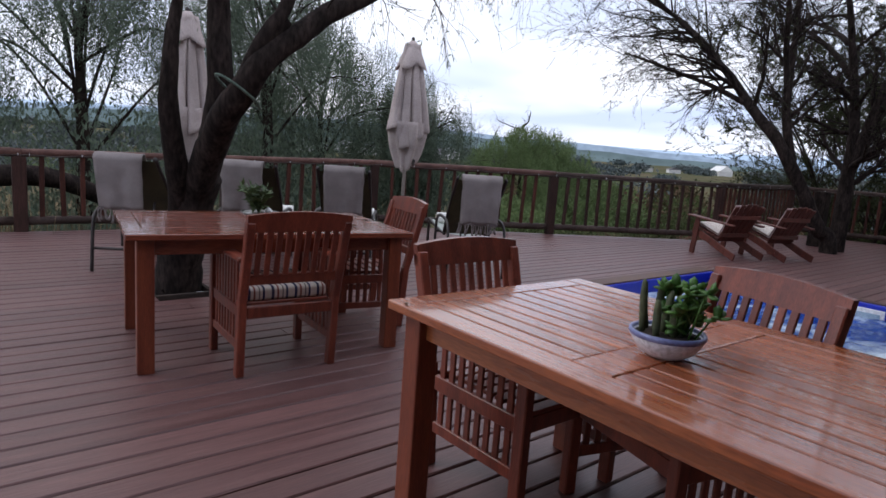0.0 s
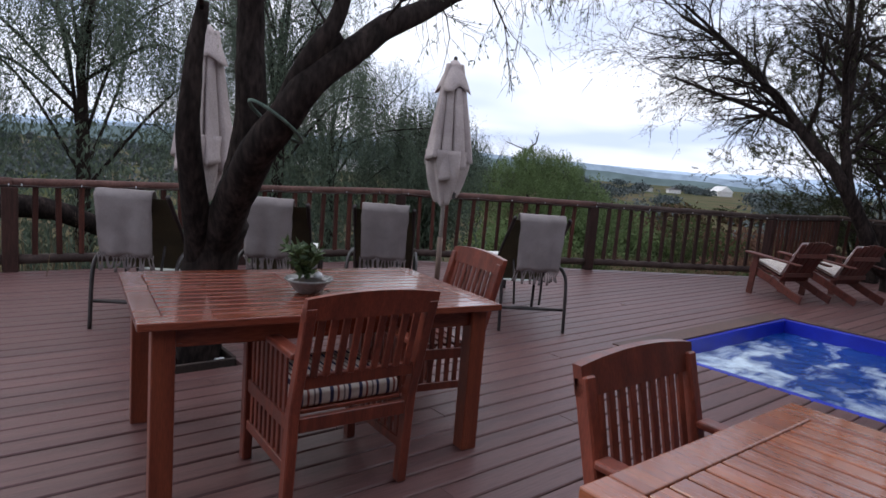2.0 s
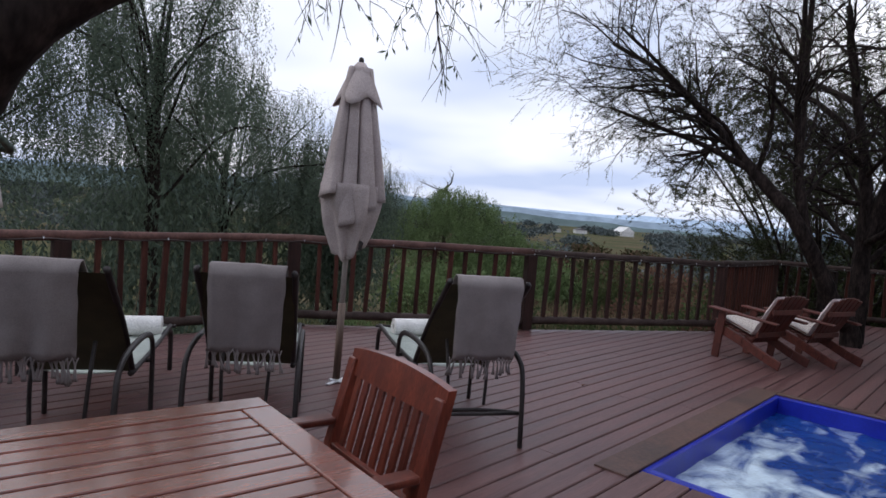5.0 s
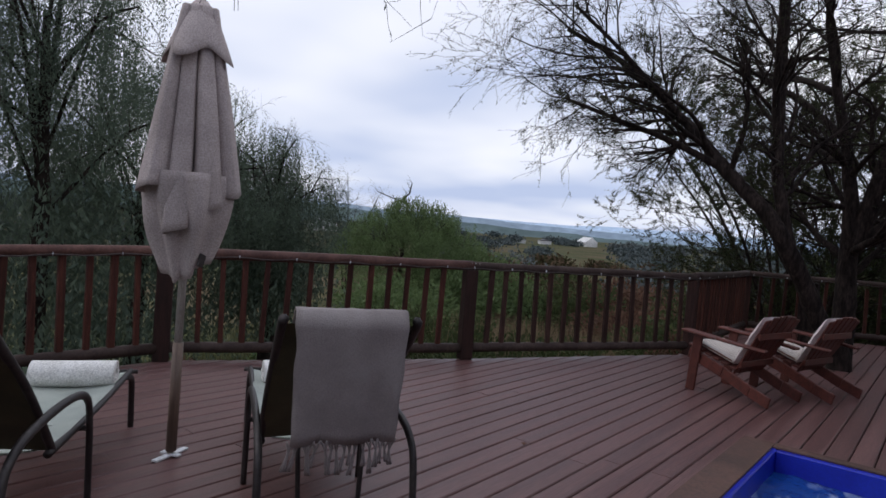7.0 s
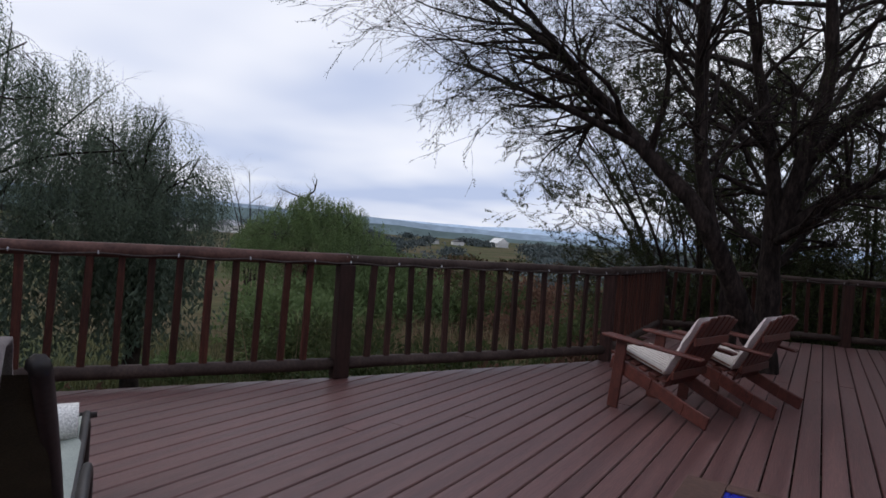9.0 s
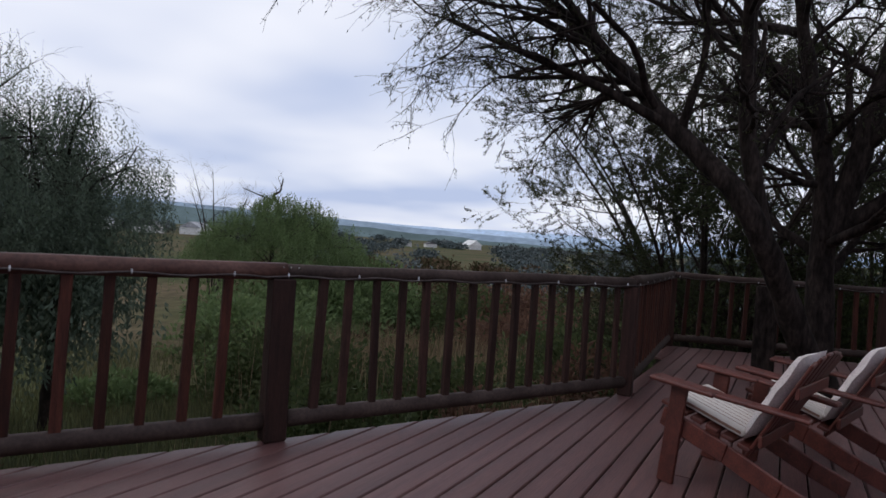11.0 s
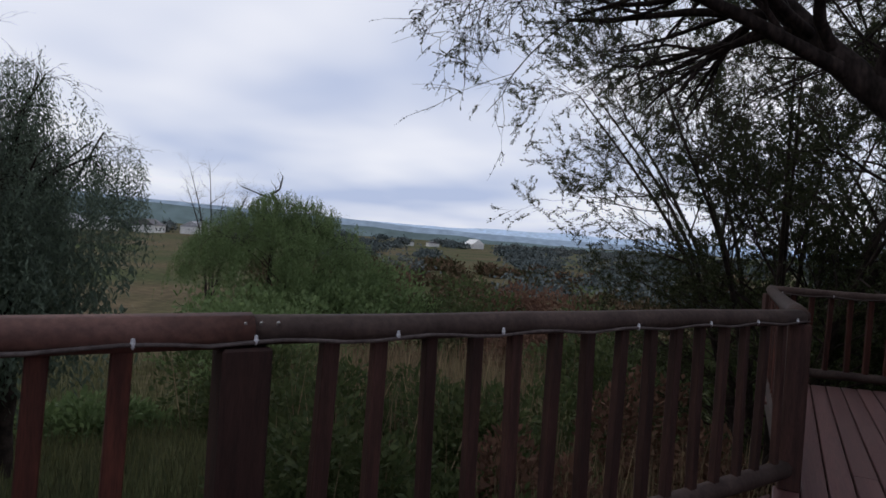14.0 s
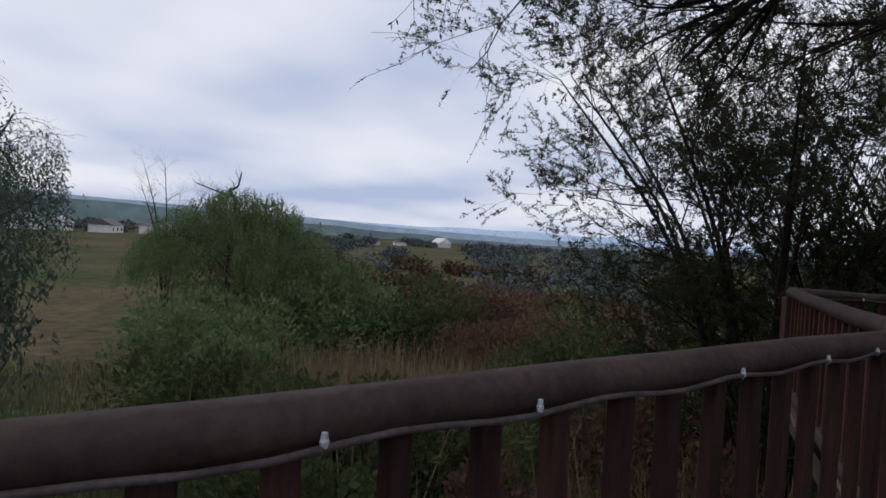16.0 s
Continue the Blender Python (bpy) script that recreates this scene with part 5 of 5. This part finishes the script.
def build_feathery(name, label, c, h, R, seed, stems, material, per=5, keep=0.9, leaf=0.09, depth=3):
    """A many-stemmed airy tree with fine foliage."""
    rng = random.Random(seed)
    tree = thing(name, label, "tree")
    V, F, tips = [], [], []
    z0 = ground_z(c[0], c[1])
    for k in range(stems):
        a = 2 * math.pi * k / stems + rng.uniform(-0.3, 0.3)
        rr = R * rng.uniform(0.55, 1.0)
        hh = h * rng.uniform(0.75, 1.0) * (1 - 0.25 * (rr / R - 0.55))
        b = Vector((c[0] + math.cos(a) * 0.25, c[1] + math.sin(a) * 0.25, z0 - 0.1))
        t = Vector((c[0] + math.cos(a) * rr, c[1] + math.sin(a) * rr, z0 + hh))
        mid = b.lerp(t, 0.5) + Vector((-math.cos(a) * rr * 0.12, -math.sin(a) * rr * 0.12, hh * 0.08))
        limb(rng, V, F, tips, [b, mid, t], 0.0075 * h if h > 7 else 0.03, 0.010, 14, R * 0.44, depth, start=0.2, bend=0.22, droop=-0.03, kids=(3, 4), spread=0.8)
    raw_mesh("trunk", V, F, M_BARK2, tree, smooth=True)
    nr = np.random.default_rng(seed)
    co = leaves_on(nr, tips, per, leaf, leaf * 0.3, 0.2, keep)
    quads_object("crown", co, material, tree)["kind"] = "stuff"
    return tree


def build_pepper(c, R, top, low, seed, n, material=None, leaf=0.078, length=1.25):
    """A weeping pepper tree: trunk, spreading limbs and strands that hang from the twigs, with gaps between."""
    rng, nr = random.Random(seed), np.random.default_rng(seed)
    tree = thing("pepper_tree", "grey-green weeping pepper tree with hanging foliage below the deck", "tree", group="pepper trees")
    z0 = ground_z(*c)
    V, F, tips = [], [], []
    limbs = 15
    for k in range(limbs):
        a = 2.4 * k + rng.uniform(-0.3, 0.3)
        q = math.sqrt((k + 0.5) / limbs) * rng.uniform(0.8, 1.0)
        e = Vector((c[0] + math.cos(a) * R * q, c[1] + math.sin(a) * R * q, top - 0.25 - (top - low) * 0.42 * q * q - rng.uniform(0, 0.11) * (top - low)))
        fork = Vector((c[0], c[1], z0 + (top - z0) * (0.30 + 0.34 * ((k * 7) % limbs) / limbs)))
        mid = fork.lerp(e, 0.5) + Vector((rng.uniform(-0.2, 0.2), rng.uniform(-0.2, 0.2), rng.uniform(0.02, 0.09) * (top - low)))
        limb(rng, V, F, tips, [fork, mid, e], 0.036, 0.012, 10, R * 0.27, 2, start=0.35, thin=0.016, bend=0.35, droop=0.26, kids=(2, 4))
    limb(rng, V, F, tips, [(c[0], c[1], z0 - 0.2), (c[0] + 0.06, c[1], z0 + (top - z0) * 0.3), (c[0], c[1], z0 + (top - z0) * 0.66)], 0.22, 0.05, 0, 0, 0)
    raw_mesh("trunk", V, F, M_BARK2, tree, smooth=True)
    ends = np.array([tuple(pts[-1]) for pts, d in tips])
    pick = ends[nr.integers(0, len(ends), n)]
    starts = pick + nr.normal(size=(n, 3)) * np.array([0.085, 0.085, 0.05]) * R / 2.5
    rad = np.hypot(starts[:, 0] - c[0], starts[:, 1] - c[1]) / R
    starts[:, 2] = np.minimum(starts[:, 2], top - (top - low) * 0.40 * np.minimum(rad, 1.3) ** 2 - nr.uniform(0, 0.35, n))
    co = strands(nr, starts, length, 0.05, leaf, leaf * 0.24, 0.06)
    # shaded mass of foliage low in the crown
    m = 10000
    d = nr.normal(size=(m, 3))
    d /= np.linalg.norm(d, axis=1, keepdims=True)
    lump = 1 + 0.28 * np.sin(d[:, :1] * 5 + seed) * np.cos(d[:, 1:2] * 6 + d[:, 2:] * 4)
    q = d * nr.uniform(0.25, 0.88, (m, 1)) * lump * np.array([R, R, (top - low) * 0.36]) + np.array([c[0], c[1], low + (top - low) * 0.24])
    core = leaf_quads(nr, q, np.stack([nr.normal(size=m) * 0.6, nr.normal(size=m) * 0.6, -np.ones(m)], 1), nr.uniform(1.2, 2.6, m) * leaf, nr.uniform(0.4, 0.8, m) * leaf)
    quads_object("crown", np.concatenate([co, core]), material or M_PEPPER, tree)["kind"] = "stuff"


def build_bush(nr, c, R, h, n, material, name="bush", label="dense low green bush below the deck", leaf=0.09, z=None, wid=0.4):
    """A low bush of small leaves in lumps, with gaps."""
    z0 = (ground_z(c[0], c[1]) if z is None else z) - 0.1
    ob = []
    k = max(5, int(n / 260))
    lump = nr.normal(size=(k, 3))
    lump /= np.linalg.norm(lump, axis=1, keepdims=True)
    lump[:, 2] = np.abs(lump[:, 2])
    lump = lump * nr.uniform(0.35, 0.85, (k, 1)) * np.array([R, R, h])
    idx = nr.integers(0, k, n)
    d = nr.normal(size=(n, 3))
    d /= np.linalg.norm(d, axis=1, keepdims=True)
    P = lump[idx] + d * nr.uniform(0.4, 1.0, (n, 1)) ** 0.6 * np.array([R, R, h]) * 0.34
    P[:, 2] = np.maximum(P[:, 2], 0.02)
    P += np.array([c[0], c[1], z0])
    D = d + np.array([0, 0, 0.35]) + 0.6 * nr.normal(size=(n, 3))
    co = leaf_quads(nr, P, D, nr.uniform(0.6, 1.4, n) * leaf, nr.uniform(0.7, 1.3, n) * leaf * wid)
    o = quads_object(name, co, material)
    return tagged(o, label, "bush", kind="stuff")


def build_reeds(nr, pts, h, n, material, label, spread=1.0):
    """Upright dry stalks in clumps."""
    P = []
    for c in pts:
        g = nr.normal(size=(n, 2)) * spread
        for x, y in g:
            P.append((c[0] + x, c[1] + y, ground_z(c[0] + x, c[1] + y) - 0.05))
    P = np.array(P)
    m = len(P)
    D = np.stack([nr.normal(size=m) * 0.16, nr.normal(size=m) * 0.16, np.ones(m)], 1)
    co = leaf_quads(nr, P, D, h * nr.uniform(0.5, 1.15, m), nr.uniform(0.012, 0.028, m))
    return tagged(quads_object("reeds", co, material), label, "reeds", kind="stuff")


build_deck_tree()
build_acacia()
build_feathery("feathery_tree", "airy many-stemmed tree with fine olive foliage beyond the railing", (19.6, 6.9), 8.6, 4.3, 31, 15, M_ACACIA, per=28, leaf=0.068)
build_feathery("feathery_tree", "airy many-stemmed tree with fine olive foliage beyond the railing", (22.8, 3.6), 9.4, 4.4, 37, 11, M_ACACIA, per=14, leaf=0.072)
build_feathery("bare_tree", "leafless reddish twiggy sapling in the field below", (40.0, 45.5), 11.6, 3.3, 83, 7, M_REDBUSH, per=1, keep=0.1, depth=2)
build_pepper((9.5, 18.4), 3.8, 5.3, -2.4, 41, 5200)
build_pepper((12.0, 16.9), 2.0, 3.9, -1.2, 42, 2700, length=1.1)
build_pepper((6.7, 15.9), 2.6, 7.9, -3.4, 43, 3300, length=1.3)
build_pepper((2.6, 15.0), 2.7, 6.3, -3.2, 47, 2500, length=1.2)
build_pepper((-1.6, 15.4), 2.8, 6.4, -3.2, 61, 2300, length=1.2)
build_pepper((19.6, 2.2), 2.6, 6.2, -2.2, 71, 1800, M_ACACIA)
build_pepper((31.3, 29.6), 5.6, 3.6, -5.2, 67, 6500, M_GREEN, leaf=0.15, length=0.8)

NR = np.random.default_rng(77)
for c, R, h, n, mm in (((22.0, 20.8), 2.2, 1.8, 4200, M_GREEN), ((34, 26), 4.0, 5.0, 8000, M_GREEN), ((30, 26), 3.6, 4.4, 8000, M_GREEN), ((38, 23), 4.0, 3.8, 6000, M_OLIVE), ((43, 20), 4.4, 3.8, 6000, M_REDBUSH), ((36, 16), 4.0, 3.4, 6000, M_REDBUSH), ((9.6, 9.4), 0.8, 1.4, 2600, M_OLIVE), ((7.2, 10.4), 1.0, 2.2, 3600, M_OLIVE), ((13.6, 9.8), 1.0, 1.6, 2800, M_OLIVE), ((17.0, 8.2), 1.2, 2.4, 3600, M_REDBUSH), ((0.5, 11.2), 1.0, 2.4, 3600, M_OLIVE), ((4.0, 11.1), 1.0, 2.4, 3600, M_OLIVE), ((-3.0, 11.2), 1.0, 2.4, 3600, M_OLIVE), ((28, 12), 3.0, 3.2, 6000, M_OLIVE), ((24, 5.5), 2.8, 6.2, 7000, M_OLIVE), ((19.0, -1.5), 2.2, 5.6, 6000, M_OLIVE), ((21.5, 4.6), 2.0, 4.6, 6000, M_OLIVE), ((15, 19), 1.6, 0.9, 2600, M_GREEN), ((24, 24), 3.2, 3.0, 6000, M_GREEN), ((17.5, 17), 2.2, 2.0, 4200, M_OLIVE), ((15.5, 13.5), 1.7, 1.9, 4200, M_OLIVE),
                       ((13.0, 11.5), 1.3, 1.7, 4200, M_OLIVE), ((16.0, 10.5), 1.6, 1.8, 4200, M_OLIVE), ((18.5, 13.0), 1.9, 1.7, 4200, M_OLIVE), ((11.2, 10.2), 1.1, 1.4, 3600, M_OLIVE),
                       ((8.3, 12.6), 1.2, 1.8, 3800, M_REDBUSH), ((12.8, 8.6), 0.9, 1.6, 3000, M_OLIVE), ((14.4, 9.2), 1.0, 1.7, 3200, M_REDBUSH), ((5.5, 12.2), 1.3, 2.2, 4200, M_PEPPER), ((2.2, 12.0), 1.4, 2.4, 4600, M_PEPPER),
                       ((-1.4, 12.0), 1.4, 2.3, 4600, M_PEPPER), ((-4.6, 11.8), 1.3, 2.2, 3600, M_PEPPER), ((20.5, 10.0), 1.6, 2.4, 3600, M_OLIVE), ((18.2, 4.5), 1.4, 2.2, 3600, M_OLIVE), ((19.5, 1.0), 1.6, 2.8, 3600, M_OLIVE), ((24.0, 8.0), 2.6, 3.8, 5200, M_OLIVE), ((27, 3), 3.2, 5.6, 5200, M_OLIVE)):
    far = math.hypot(c[0] - 8, c[1] - 7)
    build_bush(NR, c, R * 1.15, h, int(n * 1.15), mm, leaf=min(0.30, 0.085 + 0.0065 * far), wid=0.5)
build_reeds(NR, [(17, 12), (19, 15), (21, 17), (23, 18.5), (26, 19), (22, 13.5), (25, 15)], 1.9, 420, M_REED, "dry brown reeds in the hollow below the deck", 1.5)
build_reeds(NR, [(10.5, 9.3), (12.5, 8.2), (13.6, 8.4), (15.5, 8.5), (9.0, 10.2), (16.6, 6.6)], 1.6, 240, M_REED, "dry grass stalks close to the railing", 0.6)
build_reeds(NR, [(12, 13), (9.5, 14), (14, 16), (10, 11.5), (11.5, 14.5), (13, 12), (11, 12.5)], 0.45, 900, M_GRASS, "rough green grass below the deck", 1.3)
build_reeds(NR, [(13.5, 18.5), (15.5, 21), (17.5, 24), (20, 28), (16, 17)], 0.4, 2200, M_GRASS, "short green grass on the open field", 2.2)


def far_woods():
    nr = np.random.default_rng(99)
    blocks = []
    for k in range(480):
        a = radians(nr.uniform(-25, 110))
        r = nr.uniform(60, 330) if k < 300 else nr.uniform(300, 480)
        x, y = 6 + r * math.cos(a), 4 + r * math.sin(a)
        deg = math.degrees(a)
        if (40 < deg < 66 and r < 150 and nr.random() < 0.9) or (22 < deg <= 40 and r < 130 and nr.random() < 0.6) or (48 < deg < 66 and r < 258) or (r < 390 and min(abs(deg - 26.1) / 1.2, abs(deg - 30) / 0.9, abs(deg - 32.3) / 0.9) < 1):
            continue
        R, h = nr.uniform(2.5, 6.0), nr.uniform(2.0, 4.4)
        n = 300
        d = nr.normal(size=(n, 3))
        d /= np.linalg.norm(d, axis=1, keepdims=True)
        d *= 1 + 0.35 * np.sin(d[:, :1] * 5 + k) * np.cos(d[:, 1:2] * 4)
        P = d * nr.uniform(0.5, 1, (n, 1)) * np.array([R, R, h * 0.5]) * (1 + 0.25 * nr.normal(size=(n, 1))) + np.array([x, y, ground_z(x, y) + h * 0.5])
        blocks.append(leaf_quads(nr, P, nr.normal(size=(n, 3)), nr.uniform(0.6, 1.5, n) * (0.32 + r / 380), nr.uniform(0.5, 0.9, n) * (0.32 + r / 380)))
    # Foliage greyed and blued so its colour carries the valley haze.
    o = quads_object("far_woods", np.concatenate(blocks), mat("haze_tinted_foliage", (0.075, 0.095, 0.095), (0.125, 0.135, 0.130), 0.02, 0.9, 0.0, fine=0.2, vary=0.2, island=True, spec=0.03))
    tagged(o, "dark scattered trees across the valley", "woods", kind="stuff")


far_woods()


def far_scrub():
    """Reddish and olive scrub that fills the hollow before the far trees."""
    nr = np.random.default_rng(55)
    blocks = []
    for k in range(170):
        a, r = radians(nr.uniform(-8, 46)), nr.uniform(30, 125)
        x, y = 6 + r * math.cos(a), 4 + r * math.sin(a)
        R, h, n = nr.uniform(1.5, 3.8), nr.uniform(1.0, 2.3), 260
        d = nr.normal(size=(n, 3))
        d /= np.linalg.norm(d, axis=1, keepdims=True)
        P = d * nr.uniform(0.4, 1, (n, 1)) * np.array([R, R, h * 0.6]) * (1 + 0.2 * nr.normal(size=(n, 1))) + np.array([x, y, ground_z(x, y) + h * 0.35])
        blocks.append(leaf_quads(nr, P, nr.normal(size=(n, 3)) + np.array([0, 0, 0.8]), nr.uniform(0.6, 1.4, n) * (0.25 + r / 180), nr.uniform(0.3, 0.6, n) * (0.25 + r / 180)))
    m = mat("valley_scrub_foliage", (0.050, 0.052, 0.024), (0.110, 0.066, 0.045), 0.05, 0.8, 0.0, fine=0.4, vary=0.2, island=True, spec=0.03)
    tagged(quads_object("valley_scrub", np.concatenate(blocks), m), "reddish brown and olive scrub in the valley", "scrub", kind="stuff")


far_scrub()


def build_house(x, y, w, d, h, roof_h, rot, roof, label):
    hs = thing("house", label, "house", pose(x, y, ground_z(x, y) - 0.3, 0, 0, rot), group="far houses")
    part("wall", add_box(bm_new(), (w, d, h + 0.3), Matrix.Translation((0, 0, (h + 0.3) / 2)), 0), M_WALLWHITE, hs)
    bm = bm_new()
    z = h + 0.3
    o = 0.4
    v = [(-w / 2 - o, -d / 2 - o, z), (w / 2 + o, -d / 2 - o, z), (w / 2 + o, d / 2 + o, z), (-w / 2 - o, d / 2 + o, z), (-w / 2 - o, 0, z + roof_h), (w / 2 + o, 0, z + roof_h)]
    add_data(bm, [Vector(p) for p in v], [(0, 1, 5, 4), (2, 3, 4, 5), (0, 4, 3), (1, 2, 5), (3, 2, 1, 0)])
    part("roof", bm, roof, hs)
    for i in range(3):
        part("window", add_box(bm_new(), (1.2, 0.08, 1.1), Matrix.Translation((-w / 3 + i * w / 3, -d / 2 - 0.02, h * 0.5 + 0.3)), 0), M_PANE, hs)


build_house(334.2, 169.6, 9, 8, 2.6, 3.0, 60, M_WALLWHITE, "white gabled farmhouse across the valley")
build_house(302.2, 179.2, 9, 6, 1.9, 1.0, 40, M_ROOFDARK, "low house with a dark roof across the valley")
build_house(282.1, 183.0, 8, 6, 1.9, 0.9, 40, M_ROOF, "low white house with a grey roof across the valley")
for x, y, w, rf in ((159, 222, 12, M_ROOFDARK), (144, 228, 9, M_ROOF), (132, 225, 10, M_ROOF), (177, 219, 9, M_ROOF), (117, 228, 11, M_ROOF), (186, 225, 8, M_ROOF)):
    build_house(x, y, w, 8, 2.8, 2.4, 35, rf, "white plastered house with a pitched roof beyond the field")

def build_dead_tree():
    """A leafless grey snag above the green tree."""
    rng = random.Random(91)
    t = thing("dead_tree", "bare dark dead branches standing above a green tree", "tree")
    V, F, tips = [], [], []
    z0 = ground_z(31.6, 31.2)
    limb(rng, V, F, tips, [(31.6, 31.2, z0 - 0.1), (31.8, 31.2, 0.5), (32.2, 31.4, 2.6), (32.0, 31.6, 3.2), (32.6, 31.7, 3.6), (32.8, 31.7, 4.3)], 0.14, 0.03, 3, 0.8, 1, start=0.7, thin=0.03)
    limb(rng, V, F, tips, [(32.1, 31.4, 2.9), (31.2, 31.9, 3.2), (30.4, 32.4, 3.5)], 0.05, 0.02, 3, 0.5, 1, start=0.4, thin=0.02)
    raw_mesh("trunk", V, F, M_BARK2, t)


build_dead_tree()
logv, logf, lt = [], [], []
limb(random.Random(6), logv, logf, lt, [(-3.6, 11.2, -2.3), (-2.6, 11.0, -0.6), (-1.2, 10.8, 0.35), (0.4, 10.7, 0.5), (1.5, 10.8, 0.55), (2.4, 11.0, 0.2)], 0.22, 0.11, 0, 0, 0)
snag = thing("leaning_trunk", "thick dark bent tree trunk just outside the railing", "tree")
raw_mesh("trunk", logv, logf, M_BARK, snag, smooth=True)
build_reeds(NR, [(-2.5, 11.4), (-0.8, 11.3), (0.8, 11.4), (2.2, 11.5), (3.6, 11.6)], 3.0, 260, M_REED, "pale dry stalks behind the railing", 0.6)

build_deck()

# unseen plain wall added behind the walk: closes the deck and blocks skylight
wall = part("wall_house", add_box(bm_new(), (26, 0.25, 3.2), Matrix.Translation((5, -2.75, 1.4)), 0.0), M_UNSEEN_WALL)
tagged(wall, "unseen plain tan wall added behind the deck to cut skylight", "wall", kind="structure")
# Overhead slab, out of view, added to darken the near boards and table.
roof = part("ceiling", add_box(bm_new(), (26, 4.2, 0.16), Matrix.Translation((5, -0.6, 2.75)), 0.0), M_JOIST)
tagged(roof, "unseen plain dark slab added over the house side to shade the deck", "roof", kind="structure")


def build_leaf(m, s):
    """A curled dry leaf."""
    lf = thing("fallen_leaf", "small curled dry brown leaf lying flat", "leaf", m, group="fallen leaves")
    verts, faces = [], []
    for i in range(7):
        u = i / 6
        w = 0.35 * math.sin(math.pi * u) + 0.02
        for k in (-1, 0, 1):
            verts.append((s * (u - 0.5), s * w * k, s * (0.10 * abs(k) + 0.08 * math.sin(u * 3)) + 0.003))
    for i in range(6):
        for k in range(2):
            faces.append((i * 3 + k, i * 3 + 3 + k, i * 3 + 4 + k, i * 3 + 1 + k))
    ob = raw_mesh("blade", verts, faces, M_REDBUSH, lf, smooth=True)
    ob.modifiers.new("thick", "SOLIDIFY").thickness = 0.001


for x, y, z, a, s in ((2.45, 4.60, 0.75, 20, 0.07), (2.40, 4.57, 0.75, 75, 0.05), (1.62, 2.86, 0.75, 40, 0.02), (1.35, 2.95, 0.002, 10, 0.03), (0.3, 4.6, 0.002, 60, 0.05), (3.6, 4.3, 0.002, 110, 0.05), (6.6, 6.2, 0.002, 30, 0.05)):
    build_leaf(pose(x, y, z, 0, 0, a), s)
